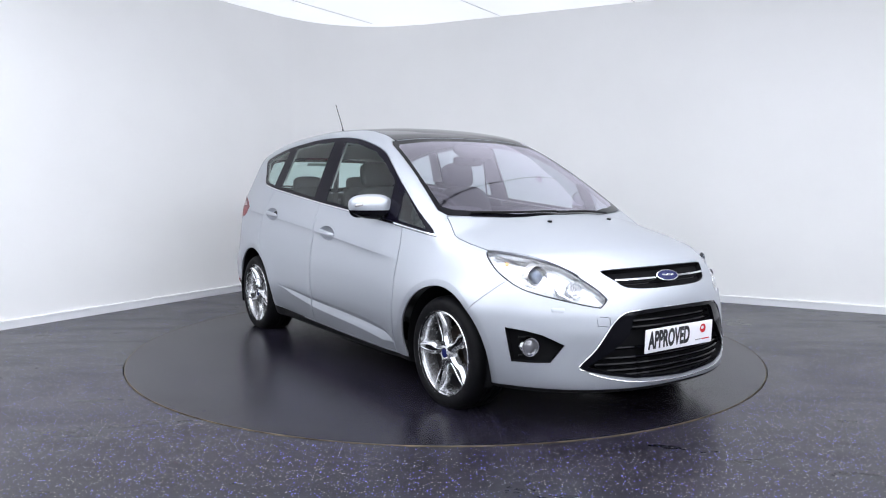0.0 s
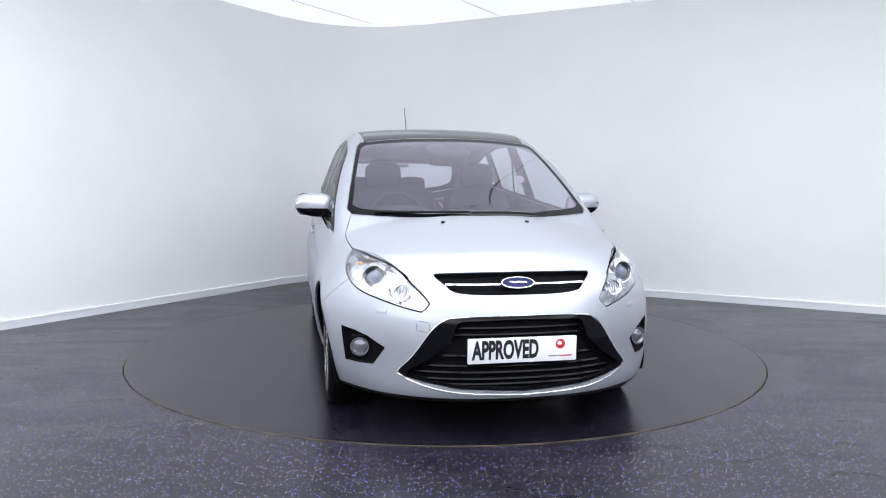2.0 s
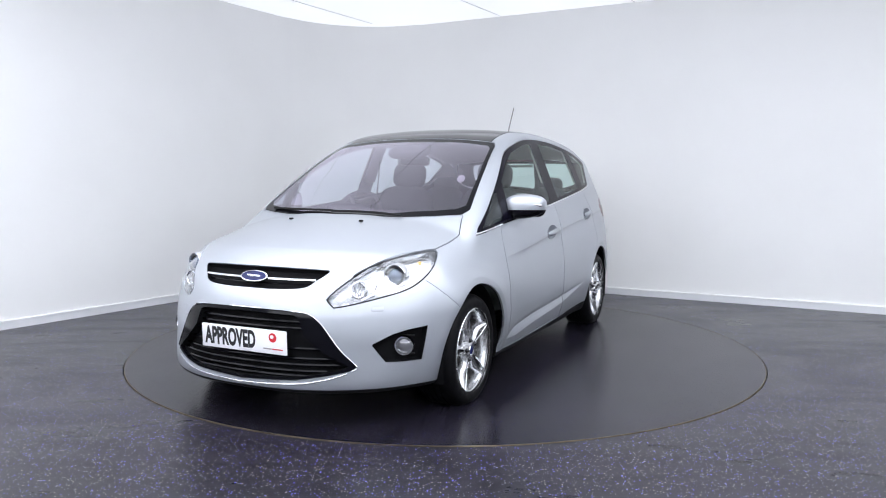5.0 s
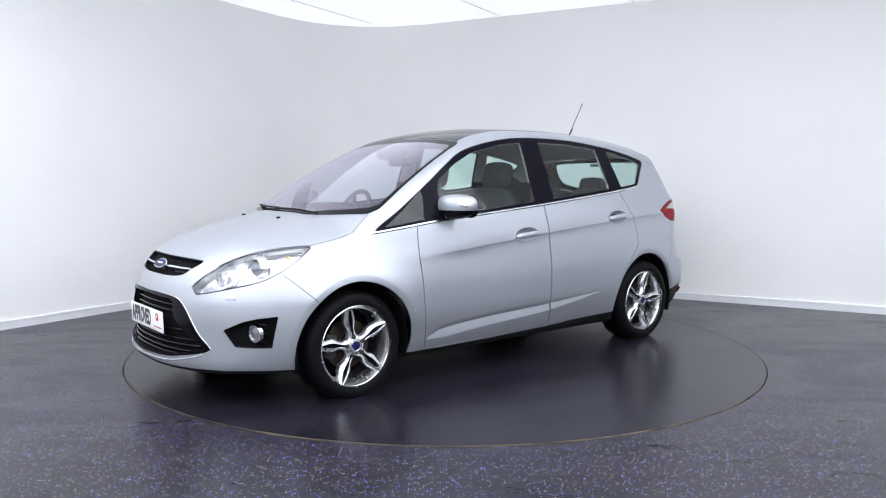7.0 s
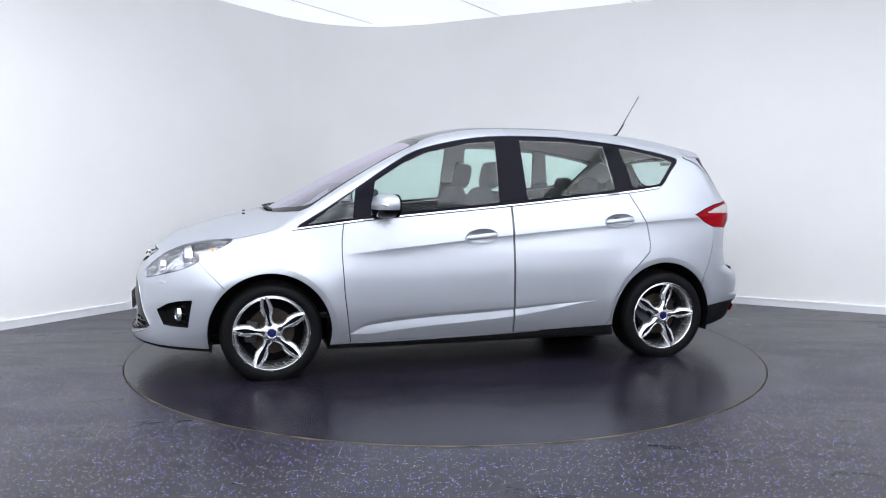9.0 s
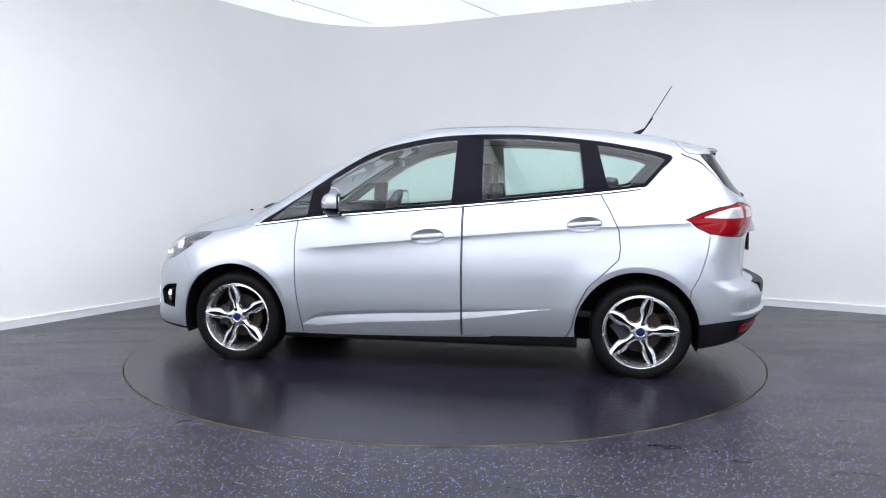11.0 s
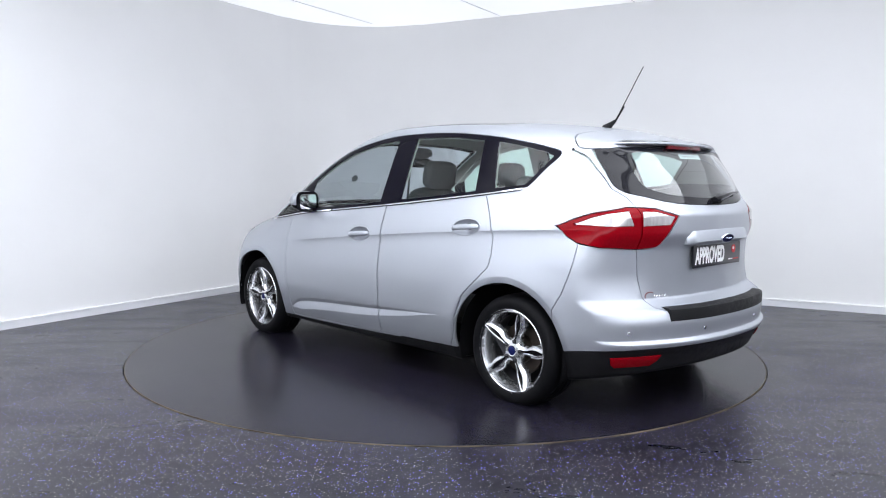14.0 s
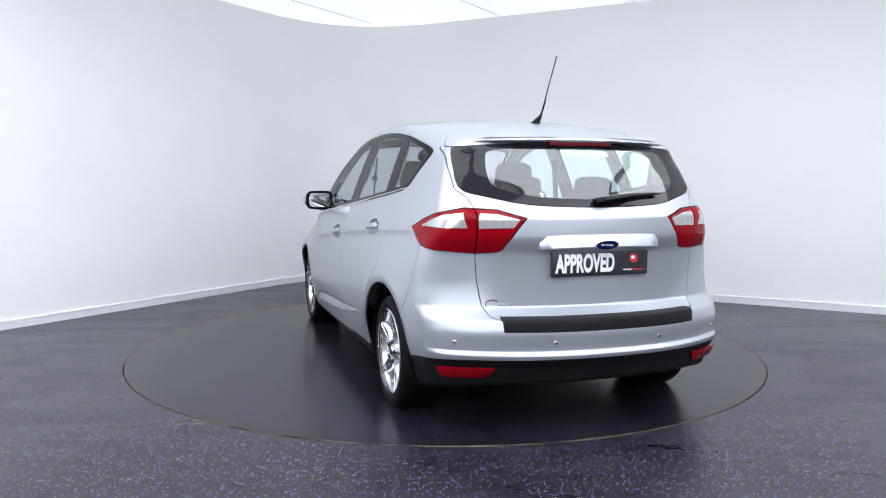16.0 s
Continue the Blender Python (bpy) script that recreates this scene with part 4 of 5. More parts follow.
def text_bm(body, size, m, depth=0.001, squeeze=1.0, bold=0.0):
    cu = bpy.data.curves.new("writing", "FONT")
    cu.body, cu.size, cu.extrude, cu.offset = body, size, depth, bold
    cu.align_x, cu.align_y = "CENTER", "CENTER"
    cu.resolution_u = 4
    ob = bpy.data.objects.new("writing", cu)
    scene.collection.objects.link(ob)
    me = bpy.data.meshes.new_from_object(ob.evaluated_get(bpy.context.evaluated_depsgraph_get()))
    bpy.data.objects.remove(ob)
    me.transform(m @ Matrix.Diagonal((squeeze, 1, 1, 1)))
    return me


def ellipse(rx, ry, n=40, cx=0.0, cy=0.0):
    return [(cx + rx * math.cos(2 * math.pi * i / n), cy + ry * math.sin(2 * math.pi * i / n)) for i in range(n)]


def round_rect(w, h, r, n=5):
    out = []
    for cx, cy, a0 in ((w / 2 - r, h / 2 - r, 0), (-w / 2 + r, h / 2 - r, 90), (-w / 2 + r, -h / 2 + r, 180), (w / 2 - r, -h / 2 + r, 270)):
        out += [(cx + r * math.cos(radians(a0 + 90 * i / n)), cy + r * math.sin(radians(a0 + 90 * i / n))) for i in range(n + 1)]
    return out


def build_plate(car, m, board, ink, label, w=0.525, h=0.118):
    plate = part("number_plate", poly_bm(round_rect(w, h, 0.006), 0.006, m, 0.001), board, car, label)
    up = m @ Matrix.Translation((0, 0, 0.0062))
    part("lettering", text_bm("APPROVED", 0.118, up @ Matrix.Translation((-0.082, -0.001, 0)), 0.0006, 0.54, 0.0048), ink, plate, smooth=False)
    part("round_mark", poly_bm(ellipse(0.023, 0.023, 28, 0.182, 0.022), 0.001, up), REDINK, plate, "red round mark", smooth=False)
    part("mark_highlight", poly_bm(ellipse(0.011, 0.009, 20, 0.178, 0.026), 0.0016, up), WHITEINK, plate, smooth=False)
    part("maker_bar", poly_bm([(0.125, -0.037), (0.172, -0.037), (0.172, -0.031), (0.125, -0.031)], 0.001, up), ink if ink is WHITEINK else GREYINK, plate, smooth=False)
    part("maker_bar", poly_bm([(0.176, -0.037), (0.240, -0.037), (0.240, -0.031), (0.176, -0.031)], 0.001, up), REDINK, plate, smooth=False)
    return plate


def build_badge(car, m, w):
    """Blue oval badge in a chrome rim, its script as a plain wavy bar."""
    b = part("oval_badge", poly_bm(ellipse(w / 2, w / 5), 0.008, m, 0.002), CHROME, car, "blue oval badge with chrome rim")
    part("badge_field", poly_bm(ellipse(w / 2 * 0.92, w / 5 * 0.86), 0.0015, m @ Matrix.Translation((0, 0, 0.008))), BLUE, b)
    wave = [m @ Vector((w * (-0.25 + 0.5 * k / 40), w * (0.028 * math.sin(k * 0.95) + 0.010 * math.sin(k * 0.33)), 0.0098)) for k in range(41)]
    part("badge_bar", tube_bm(wave, 0.013 * w, 6, up=m.to_3x3() @ Vector((0, 0, 1))), CHROME, b)


def build_details(car, made):
    # wheels and their dark housings
    for x in (1.322, -1.315):
        for s in (1, -1):
            build_wheel(car, x, s, {(1, 1): -7, (-1, 1): 40, (1, -1): 35, (-1, -1): 50}[(1 if x > 0 else -1, s)])
            cx, cz, r = ARCH_F if x > 0 else ARCH_R
            m = pose(cx, s * 0.73, cz) @ pose(0, 0, 0, -90 * s, 0, 0)
            bm = lathe_bm([(r - 0.002, 0.125), (r, 0.0), (r, -0.16), (0.12, -0.18)], m, 48)
            bmesh.ops.bisect_plane(bm, geom=bm.verts[:] + bm.edges[:] + bm.faces[:], plane_co=(0, 0, 0.175), plane_no=(0, 0, -1), clear_outer=True)
            part("wheel_housing", bm, DARK, car, "black wheel housing")
    part("floor_pan", box_bm(3.2, 1.2, 0.05, Matrix.Translation((0.1, 0, 0.215)), 0.01), DARK, car, "dark underbody pan")
    for s in (1, -1):
        sd = "L" if s > 0 else "R"
        # bright strip under the side windows
        xs = np.linspace(1.19, -1.30, 40)
        zl = curve([-1.35, -1.15, -0.70, -0.227, 0.3, 0.766, 0.96, 1.2], [1.172, 1.145, 1.097, 1.051, 1.005, 0.963, 0.938, 0.908])(xs)
        ys = skin_y(xs, zl) + 0.002
        part("waist_strip", tube_bm([(x, s * y, z) for x, y, z in zip(xs, ys, zl)], 0.0075, 6), CHROME, car, "bright chrome waist strip")
        # door handles in shallow cups
        for owner, (x, z) in HANDLES.items():
            y = float(skin_y(x, z))
            m = surface_pose(x, s * y, z) @ pose(0, 0, 0, 0, 0, 5 * s)
            us = np.linspace(-0.102, 0.102, 17)
            h = part("door_handle", tube_bm([m @ Vector((u, -0.003, 0.006 + 0.014 * (1 - (u / 0.102) ** 4))) for u in us], 0.0165, 12,
                                            taper=[0.55, 0.9] + [1] * 13 + [0.9, 0.55], flat=0.55, up=m.to_3x3() @ Vector((0, 0, 1))), PAINT, made[owner + sd], "silver door handle")
            rim = [m @ Vector((0.1085 * math.cos(k), 0.0475 * math.sin(k), 0.0)) for k in np.linspace(0, 2 * math.pi, 49)]
            rim = [(q.x, s * (float(skin_y(q.x, q.z)) + 0.001), q.z) for q in rim]
            part("recess_rim", tube_bm(rim, 0.0028, 6, up=Vector((0, 1, 0))), PAINT, h)
        # mirrors
        bm = bmesh.new()
        bmesh.ops.create_uvsphere(bm, u_segments=28, v_segments=18, radius=1)
        for v in bm.verts:
            q = v.co
            x = (abs(q.x) ** 0.8 * (1 if q.x > 0 else -1)) * 0.075
            if q.x < -0.25:
                x = -0.03 + (q.x + 0.25) * 0.008
            y = (abs(q.y) ** 0.75 * (1 if q.y > 0 else -1)) * 0.125
            z = (abs(q.z) ** 0.75 * (1 if q.z > 0 else -1)) * (0.075 - 0.012 * q.y)
            v.co = Vector((0.625 + x * 1.0 - 0.03 * (y / 0.125), s * (0.900 + y), 1.052 + z + 0.01 * q.y))
        bmesh.ops.recalc_face_normals(bm, faces=bm.faces)
        low = bm.copy()
        for b_, sg in ((bm, 1), (low, -1)):
            bmesh.ops.bisect_plane(b_, geom=b_.verts[:] + b_.edges[:] + b_.faces[:], plane_co=(0.6, 0, 1.032), plane_no=(0, 0, -sg), clear_outer=True)
        mir = part("door_mirror", bm, PAINT, car, "silver door mirror with black base")
        part("mirror_base", low, GLOSSBLACK, mir)
        part("mirror_arm", tube_bm([(0.66, s * 0.80, 0.985), (0.655, s * 0.84, 1.0), (0.64, s * 0.885, 1.012)], 0.032, 10, flat=0.6), BLACK, mir)
        part("mirror_surround", poly_bm(round_rect(0.222, 0.140, 0.05), 0.006, pose(0.588, s * 0.905, 1.055, 0, 0, 13.5 * s) @ pose(0, 0, 0, 90, 0, -90), 0.002), GLOSSBLACK, mir)
        part("mirror_glass", poly_bm(round_rect(0.17, 0.105, 0.03), 0.003, pose(0.580, s * 0.905, 1.055, 0, 0, 13.5 * s) @ pose(0, 0, 0, 90, 0, -90), 0.001), CHROME, mir)
        part("mirror_indicator", tube_bm([(0.605, s * 1.012, 1.055), (0.645, s * 1.002, 1.06), (0.67, s * 0.975, 1.065)], 0.012, 8, taper=[0.6, 1, 0.5]), CLEARLENS, mir)
        # headlamp insides: projector, small lamps, amber corner
        hl = made["headlamp" + sd]
        ax = pose(1.775, s * 0.638, 0.732) @ pose(0, 0, 0, 0, 84, 14 * s)
        part("projector_ring", lathe_bm([(0.046, 0.042), (0.050, 0.058), (0.055, 0.060), (0.060, 0.052), (0.064, 0.035), (0.070, 0.02)], ax, 40), CHROME, hl, "chrome projector ring")
        part("projector_bezel", lathe_bm([(0.037, 0.036), (0.041, 0.050), (0.047, 0.046), (0.048, 0.03)], ax, 40), ALLOYDARK, hl, "dark bezel round the projector")
        part("projector_lens", lathe_bm([(0, 0.066), (0.015, 0.064), (0.028, 0.056), (0.036, 0.044), (0.039, 0.03)], ax, 32), PROJECTOR, hl, "blue-grey projector lens")
        ax2 = pose(1.950, s * 0.530, 0.676) @ pose(0, 0, 0, 0, 84, 14 * s)
        part("turn_lamp", lathe_bm([(0, 0.0), (0.012, 0.005), (0.030, 0.026), (0.036, 0.030), (0.04, 0.0)], ax2, 24), CHROME, hl)
        for k in range(5):
            part("lamp_flute", tube_bm([ax2 @ Vector((-0.036, 0.028 - 0.014 * k, 0.022)), ax2 @ Vector((0.034, 0.026 - 0.014 * k, 0.026))], 0.004, 6), SATIN, hl)
        ax3 = pose(1.655, s * 0.70, 0.785) @ pose(0, 0, 0, 0, 84, 20 * s)
        part("amber_lamp", lathe_bm([(0, 0.012), (0.008, 0.009), (0.013, 0.0)], ax3, 20), AMBER, hl, "amber bulb")
        part("lamp_fin", tube_bm([(1.90, s * 0.60, 0.70), (1.93, s * 0.60, 0.66), (1.97, s * 0.55, 0.63)], 0.008, 6), SATIN, hl)
        for k, (p, q) in enumerate((((1.60, 0.735, 0.815), (1.86, 0.575, 0.765)), ((1.70, 0.735, 0.715), (1.90, 0.625, 0.650)))):
            part("lamp_mask", tube_bm([(p[0] - 0.02, s * (p[1] - 0.02), p[2]), ((p[0] + q[0]) / 2 - 0.005, s * ((p[1] + q[1]) / 2 - 0.008), (p[2] + q[2]) / 2), (q[0] - 0.02, s * (q[1] - 0.015), q[2])], 0.006, 6), ALLOYDARK, hl)
        # headlamp washer lid
        y, z = 0.632, 0.590
        m = surface_pose(float(skin_x(y, z)), s * y, z)
        part("washer_lid", poly_bm(round_rect(0.062, 0.020, 0.006), 0.003, m, 0.001), PAINT, car)
        # fog lamps
        x = float(skin_x(0.725, 0.405))
        m = pose(x - 0.035, s * 0.725, 0.405) @ pose(0, 0, 0, 0, 90, 16 * s)
        fl = part("fog_lamp", lathe_bm([(0, 0.018), (0.02, 0.016), (0.036, 0.006), (0.038, 0.0)], m, 32), mat("fog_glass", (0.22, 0.22, 0.24), 0.08, 0.5), car, "round fog lamp with chrome ring")
        part("fog_ring", lathe_bm([(0.036, 0.004), (0.040, 0.014), (0.046, 0.014), (0.050, -0.005)], m, 32), CHROME, fl)
        for k in range(3):
            part("fog_slat", tube_bm([(x - 0.03 - 0.0, s * 0.66, 0.36 + 0.045 * k), (x - 0.075, s * 0.76, 0.36 + 0.045 * k)], 0.005, 6), BLACK, car)
        # rear reflector, parking sensors
        m = surface_pose(float(skin_x(0.67, 0.312, False)), s * 0.67, 0.312)
        part("rear_reflector", poly_bm([(k * s, v) for k, v in ((-0.12, -0.012), (-0.10, -0.030), (0.095, -0.028), (0.135, 0.004), (0.15, 0.030), (-0.13, 0.026))], 0.008, m @ Matrix.Translation((0, 0, -0.002)), 0.003), RED, car, "red rear reflector")
        for y in (0.28, 0.72):
            m = surface_pose(float(skin_x(y, 0.46, False)), s * y, 0.46)
            part("parking_sensor", lathe_bm([(0, 0.002), (0.009, 0.002), (0.011, 0.0), (0.012, -0.004)], m, 20), SATIN, car)
        # bonnet washer jet
        m = surface_pose(1.474, s * 0.238, float(skin_z(1.474, 0.238)))
        part("washer_jet", box_bm(0.022, 0.02, 0.012, Matrix.Translation((1.474, s * 0.238, float(skin_z(1.474, 0.238)) + 0.004)), 0.004), BLACK, car)
        # wiper
        ws = [(1.30, 0.40), (1.325, 0.20), (1.34, -0.05)] if s > 0 else [(1.19, -0.58), (1.27, -0.35), (1.325, -0.05)]
        pts = rounded([(x, y, float(skin_z(x, y)) + 0.012) for x, y in ws], 5, False)
        part("wiper", tube_bm(pts, 0.009, 6, flat=0.8), BLACK, car, "black windscreen wiper")
    # front grille: bars, chrome strips, badge, plate
    for z, w in ((0.722, 0.34),):
        ys = np.linspace(-w, w, 25)
        pts = [(float(x) - 0.008, y, z) for x, y in zip(skin_x(np.abs(ys), z + 0 * ys), ys)]
        part("grille_strip", tube_bm(pts[:10], 0.0085, 8, flat=0.9), CHROME, car, "chrome grille strip")
        part("grille_strip", tube_bm(pts[15:], 0.0085, 8, flat=0.9), CHROME, car, "chrome grille strip")
        part("grille_bar", tube_bm([(x - 0.015, y, z - 0.026) for x, y, z in pts], 0.007, 6), GLOSSBLACK, car)
    for z, w in ((0.527, 0.32), (0.497, 0.345), (0.40, 0.42), (0.352, 0.47), (0.322, 0.485), (0.292, 0.43), (0.268, 0.34)):
        ys = np.linspace(-w, w, 27)
        pts = [(float(x) - 0.034, y, z) for x, y in zip(skin_x(np.abs(ys), z + 0 * ys), ys)]
        part("grille_slat", tube_bm(pts, 0.0085, 6, flat=0.9), GLOSSBLACK, car)
    ys = np.linspace(-0.53, 0.53, 41)
    zs = curve([0, 0.30, 0.45, 0.56], [0.222, 0.236, 0.262, 0.30])(np.abs(ys))
    xs = skin_x(np.abs(ys), zs) + 0.002
    part("lower_lip_strip", tube_bm([(x, y, z) for x, y, z in zip(xs, ys, zs)], 0.003, 6), SATIN, car, "bright lip under the grille")
    edge = [(0.545, 0.300), (0.567, 0.320), (0.50, 0.40), (0.414, 0.524), (0.36, 0.566), (0.30, 0.580)]
    edge = edge + [(0.0, 0.588)] + [(-a, b) for a, b in edge[::-1]]
    edge = rounded([(float(skin_x(abs(a), b)) + 0.001, a, b) for a, b in edge], 4, False)
    part("grille_edge", tube_bm(edge, 0.0028, 6), SATIN, car, "thin bright edge round the grille")
    m = surface_pose(float(skin_x(0, 0.727)), 0, 0.727)
    build_badge(car, m @ Matrix.Translation((0, 0, 0.002)), 0.165)
    m = pose(2.183, 0, 0.430) @ pose(0, 0, 0, 90, 0, 90) @ pose(0, 0, 0, 2, 0, 0)
    build_plate(car, m, PLATEWHITE, INK, "white plate with black lettering")
    # rear: plate, badge, handle bar, spoiler, wiper, brake light, loading ledge
    m = pose(-2.042, 0, 0.815) @ pose(0, 0, 0, 90, 0, -90)
    build_plate(car, m, PLATEBLACK, WHITEINK, "black plate with white lettering")
    ys = np.linspace(-0.325, 0.325, 21)
    xs = skin_x(np.abs(ys), 0.921 + 0 * ys, False)
    tg = made["tailgate"]
    bm = bmesh.new()
    rows = []
    for x, y in zip(xs, ys):
        e = min(1.0, (0.327 - abs(y)) / 0.03)
        z = 0.918 + 0.008 * (1 - (y / 0.33) ** 4)
        rows.append([bm.verts.new(v) for v in ((x + 0.012, y, z - 0.036), (x - 0.022 * e, y, z - 0.034), (x - 0.028 * e, y, z - 0.026), (x - 0.018 * e, y, z + 0.010 * e), (x - 0.004 * e, y, z + 0.036 * e), (x + 0.012, y, z + 0.042 * e))])
    for p, q in zip(rows, rows[1:]):
        for k in range(6):
            bm.faces.new((p[k], q[k], q[(k + 1) % 6], p[(k + 1) % 6]))
    bm.faces.new(rows[0])
    bm.faces.new(rows[-1])
    bmesh.ops.recalc_face_normals(bm, faces=bm.faces)
    part("boot_grip", bm, PAINT, tg, "silver grip bar above the plate")
    m = surface_pose(float(skin_x(0, 0.922, False)), 0, 0.922)
    build_badge(car, m @ Matrix.Translation((0, 0, 0.031)), 0.125)
    # model script as a plain swash and bar
    m = surface_pose(float(skin_x(0.475, 0.628, False)), 0.475, 0.628)
    wave = [m @ Vector((-0.02 + 0.105 * k / 30, 0.005 * math.sin(k * 1.1) - 0.004, 0.003)) for k in range(31)]
    part("script_bar", tube_bm(wave, 0.0028, 6, up=m.to_3x3() @ Vector((0, 0, 1))), CHROME, tg)
    part("script_swash", tube_bm([m @ Vector((-0.05 + 0.035 * math.cos(a), 0.020 * math.sin(a), 0.002)) for a in np.linspace(0.8, 5.2, 14)], 0.0026, 6, up=m.to_3x3() @ Vector((0, 0, 1))), DULLRED, tg)
    # paper strip inside the rear window
    m = surface_pose(float(skin_x(0.03, 1.352, False)), -0.03, 1.352) @ Matrix.Translation((0, 0, -0.010))
    note = part("window_sticker", poly_bm(round_rect(0.23, 0.030, 0.004), 0.001, m), PAPER, tg, "pale paper strip in the rear window", smooth=False)
    part("sticker_bar", poly_bm([(-0.08, -0.003), (0.07, -0.003), (0.07, 0.004), (-0.08, 0.004)], 0.0006, m @ Matrix.Translation((0, 0, 0.001))), GREYINK, note, smooth=False)
    xt = float(skin_x(0.0, 1.425, False))
    part("brake_light", box_bm(0.02, 0.35, 0.034, Matrix.Translation((xt + 0.012, 0, 1.402)), 0.005), mat("dark_red_lens", (0.12, 0.004, 0.01), 0.15), tg, "dark red high brake light")
    pts = [(float(skin_x(abs(y), z, False)) - 0.022, y, z) for y, z in ((0.03, 1.113), (-0.10, 1.130), (-0.20, 1.142), (-0.37, 1.150))]
    part("rear_wiper", tube_bm(rounded(pts, 4, False), 0.020, 8, taper=[0.9, 1.2, 1.2, 1.1, 1, 1, 0.9, 0.8, 0.7, 0.6, 0.5, 0.5, 0.3], flat=0.8), GLOSSBLACK, tg, "black rear wiper")
    ys = np.linspace(-0.515, 0.515, 25)
    bm = bmesh.new()
    rows = []
    for y in ys:
        x0 = float(skin_x(abs(y), 0.535, False))
        rows.append([bm.verts.new(v) for v in ((x0 + 0.10, y, 0.580), (x0 + 0.012, y, 0.577), (x0 - 0.002, y, 0.570), (x0 - 0.007, y, 0.556), (x0 - 0.007, y, 0.512), (x0 + 0.10, y, 0.506))])
    for a, b in zip(rows, rows[1:]):
        for k in range(6):
            bm.faces.new((a[k], b[k], b[(k + 1) % 6], a[(k + 1) % 6]))
    bm.faces.new(rows[0])
    bm.faces.new(rows[-1])
    bmesh.ops.recalc_face_normals(bm, faces=bm.faces)
    part("loading_ledge", bm, BLACK, car, "black ribbed loading ledge")
    # aerial
    b = Vector((-1.33, 0, float(skin_z(-1.33, 0.0))))
    ant = part("aerial", tube_bm([b + Vector((0.03, 0, -0.005)), b + Vector((-0.01, 0, 0.022)), b + Vector((-0.045, 0, 0.045))], 0.02, 10, taper=[1.4, 0.8, 0.35]), BLACK, car, "thin black roof aerial")
    part("aerial_rod", tube_bm([b + Vector((-0.04, 0, 0.04)), b + Vector((-0.222, 0, 0.342))], 0.0030, 6, up=Vector((0, 1, 0))), BLACK, ant)
    part("aerial_sleeve", tube_bm([b + Vector((-0.04, 0, 0.04)), b + Vector((-0.098, 0, 0.122))], 0.0055, 8, up=Vector((0, 1, 0))), BLACK, ant)


def soft_box(sx, sy, sz, m, power=0.55, bm=None):
    """A cushion: a box with swollen, round edges."""
    bm = bm or bmesh.new()
    r = bmesh.ops.create_uvsphere(bm, u_segments=20, v_segments=14, radius=1)
    for v in r["verts"]:
        v.co = m @ Vector(tuple((abs(c) ** power) * (1 if c > 0 else -1) * s / 2 for c, s in zip(v.co, (sx, sy, sz))))
    return bm


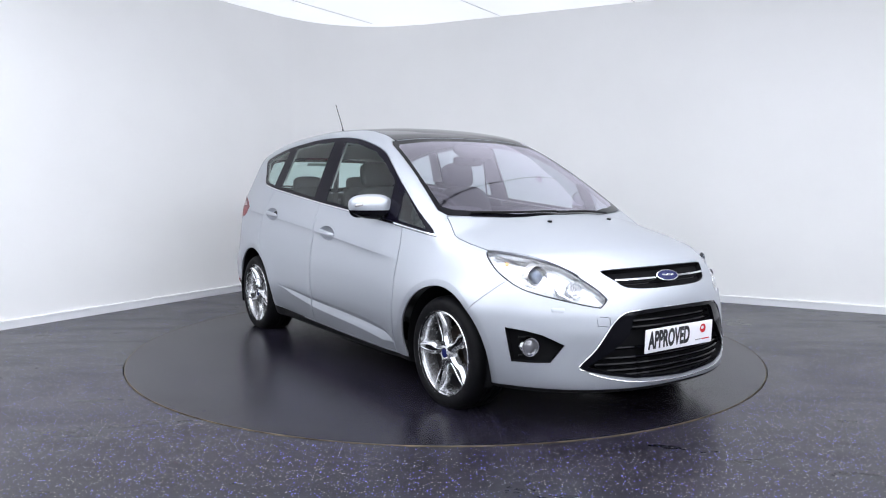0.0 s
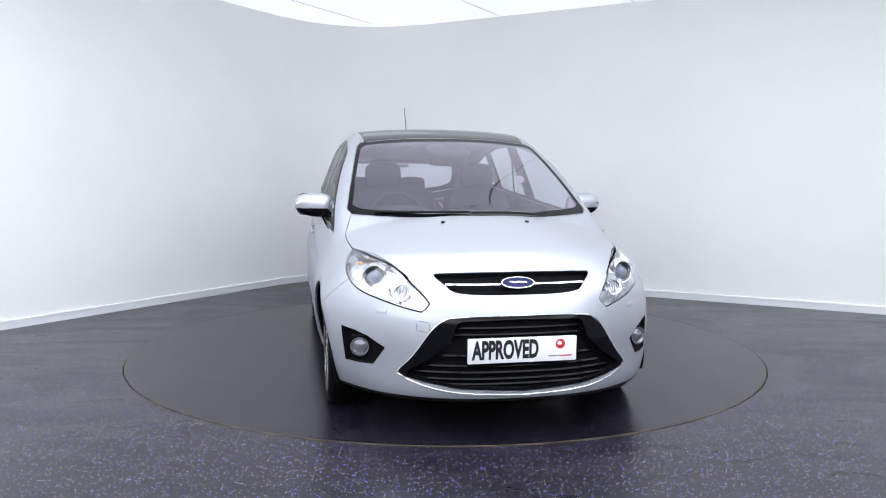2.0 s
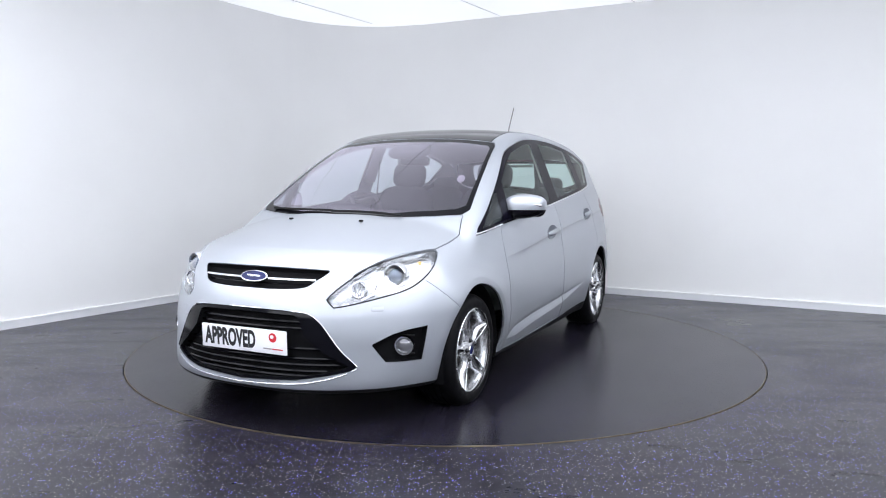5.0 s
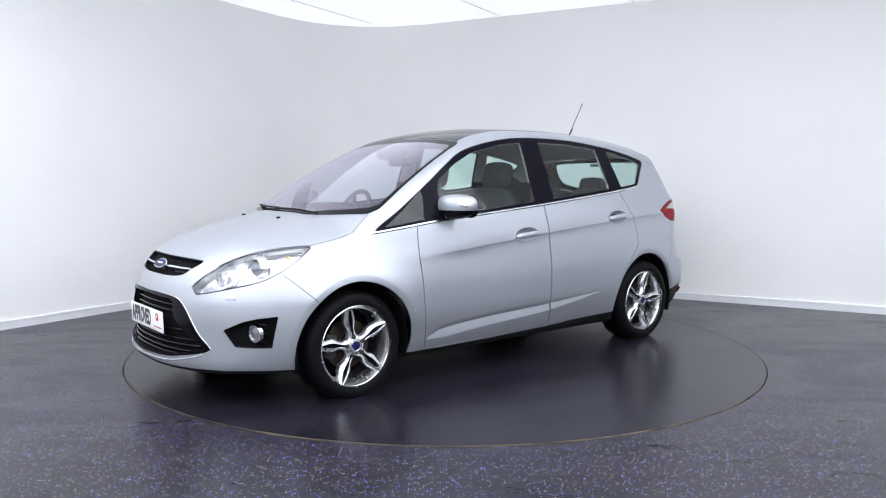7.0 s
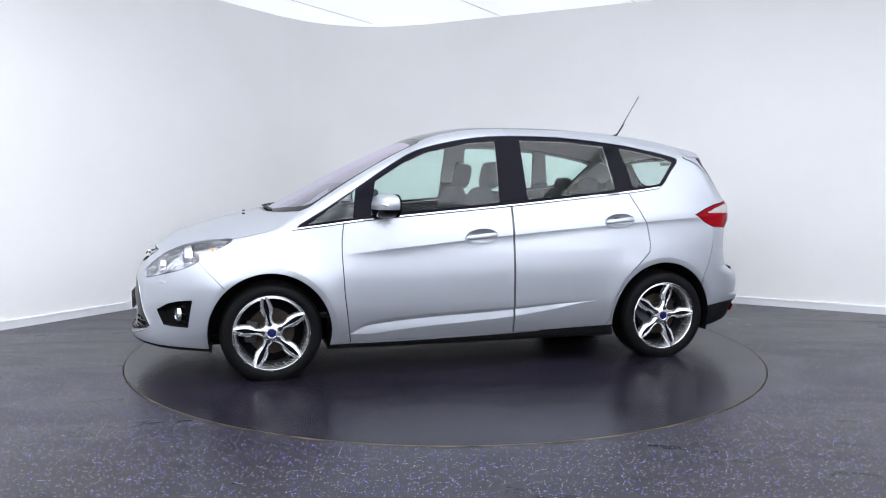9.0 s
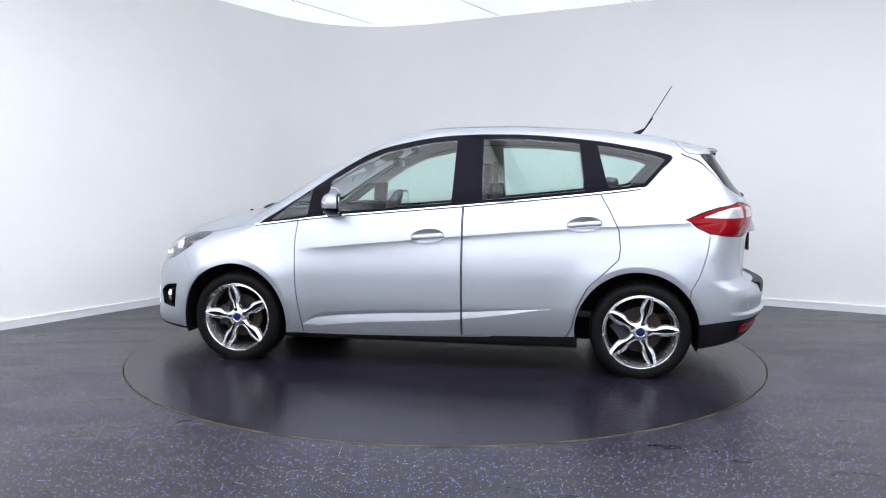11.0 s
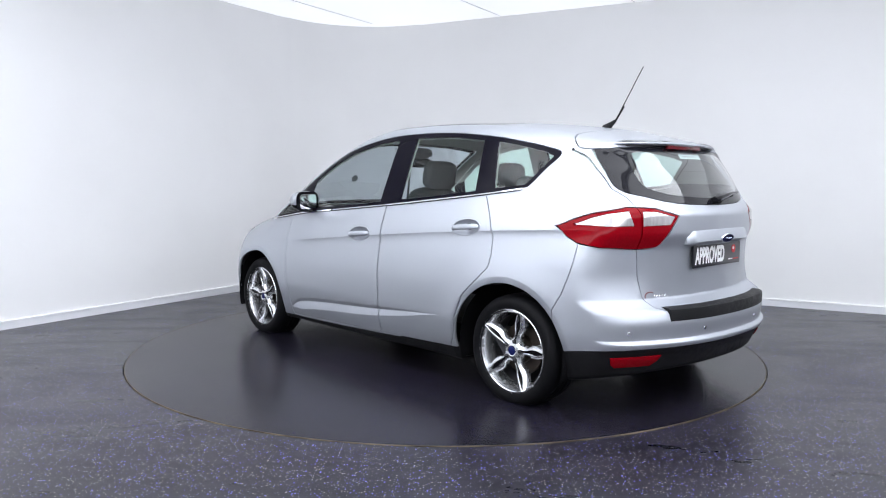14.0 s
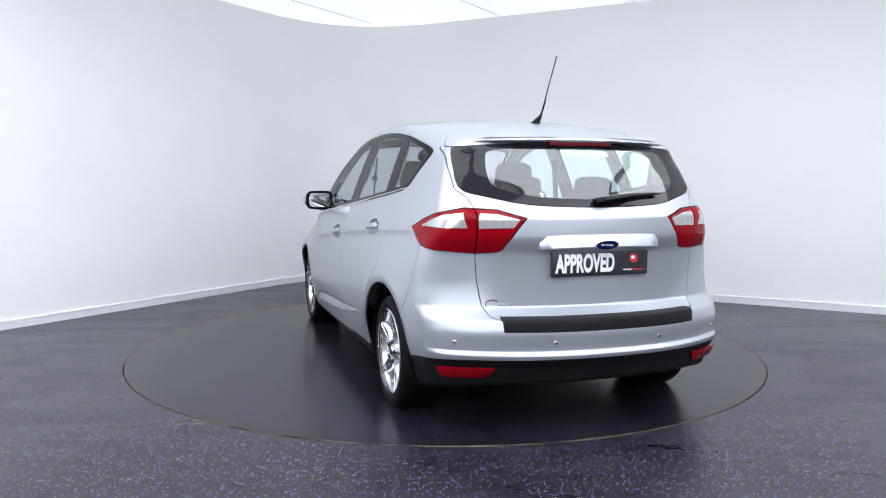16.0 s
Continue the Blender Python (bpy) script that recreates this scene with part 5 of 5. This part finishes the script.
def build_interior(car):
    def seat(x, y, w=0.50, top=1.06):
        s = part("seat", soft_box(0.50, w, 0.16, pose(x, y, 0.56, 0, -6, 0)), CLOTH, car, "dark grey cloth seat")
        part("backrest", soft_box(0.15, w, 0.66, pose(x - 0.30, y, 0.84, 0, -14, 0)), CLOTH, s)
        part("headrest", soft_box(0.10, 0.27, 0.19, pose(x - 0.43, y, 1.245, 0, -12, 0)), CLOTH, s)
        for d in (-0.06, 0.06):
            part("headrest_post", tube_bm([(x - 0.36, y + d, 1.08), (x - 0.42, y + d, 1.2)], 0.006, 6), SATIN, s)
    for y in (0.36, -0.36):
        seat(0.22, y)
    for y in (0.48, 0.0, -0.48):
        s = part("rear_seat", soft_box(0.48, 0.43, 0.16, pose(-0.72, y, 0.60, 0, -5, 0)), CLOTH, car, "dark grey cloth rear seat")
        part("backrest", soft_box(0.14, 0.42, 0.60, pose(-1.02, y, 0.86, 0, -16, 0)), CLOTH, s)
        part("headrest", soft_box(0.09, 0.24, 0.13, pose(-1.13, y, 1.17, 0, -10, 0)), CLOTH, s)
    part("dashboard", soft_box(0.55, 1.42, 0.30, pose(0.90, 0, 0.86, 0, 4, 0), 0.5), CABIN, car, "dark dashboard")
    part("instrument_cowl", soft_box(0.24, 0.38, 0.10, pose(0.74, -0.36, 1.00), 0.6), CABIN, car)
    m = pose(0.56, -0.36, 0.955) @ pose(0, 0, 0, 0, 66, 0)
    w = part("steering_wheel", tube_bm([m @ Vector((0.185 * math.cos(a), 0.185 * math.sin(a), 0)) for a in np.linspace(0, 2 * math.pi, 41)], 0.016, 8), CABIN, car, "dark steering wheel")
    part("wheel_boss", soft_box(0.16, 0.14, 0.06, m, 0.7), CABIN, w)
    for a in (0, 120, 240):
        part("wheel_spoke", tube_bm([m @ Vector((0.05 * math.cos(radians(a + 90)), 0.05 * math.sin(radians(a + 90)), 0)), m @ Vector((0.18 * math.cos(radians(a + 90)), 0.18 * math.sin(radians(a + 90)), 0))], 0.018, 6, flat=0.5), CABIN, w)
    part("cabin_mirror", soft_box(0.05, 0.24, 0.07, pose(0.40, 0, 1.34), 0.5), GLOSSBLACK, car, "black inside mirror")
    part("sensor_pod", soft_box(0.16, 0.30, 0.07, pose(0.46, 0, 1.405, 0, 25, 0), 0.6), CABIN, car)
    part("tax_disc", lathe_bm([(0, 0.002), (0.024, 0.002), (0.027, 0.0)], pose(0.62, 0.46, 1.22) @ pose(0, 0, 0, 0, 64, 0), 24), mat("paper_disc", (0.32, 0.30, 0.33), 0.6), car, "round paper disc in the windscreen")
    for s in (1, -1):
        part("belt_trim", soft_box(2.3, 0.07, 0.40, pose(-0.15, s * 0.80, 0.80, 0, -5 * 0, 0), 0.4), CABIN, car)
        part("belt_strap", tube_bm([(-0.26, s * 0.66, 1.36), (-0.24, s * 0.70, 0.9)], 0.022, 6, flat=0.2), CABIN, car)
    part("rear_shelf", box_bm(0.55, 1.2, 0.02, Matrix.Translation((-1.55, 0, 1.02)), 0.006), CABIN, car)
    part("cabin_floor", box_bm(2.6, 1.4, 0.04, Matrix.Translation((-0.2, 0, 0.36)), 0.01), CABIN, car)


def build_car():
    car = new("car")
    tagged(car, "silver five-door compact people carrier on a turntable", "car")
    made = build_body(car)
    build_details(car, made)
    build_interior(car)
    return car


the_car = build_car()


def motions():
    rows_car, rows_disc = [], []
    for t, a in TURN:
        spin = pose(0, 0, 0, 0, 0, a)
        rows_car.append((t, spin @ pose(CAR_X, CAR_Y, 0.002)))
        rows_disc.append((t, spin))
    walk(the_car, rows_car)
    walk(turntable, rows_disc)


motions()
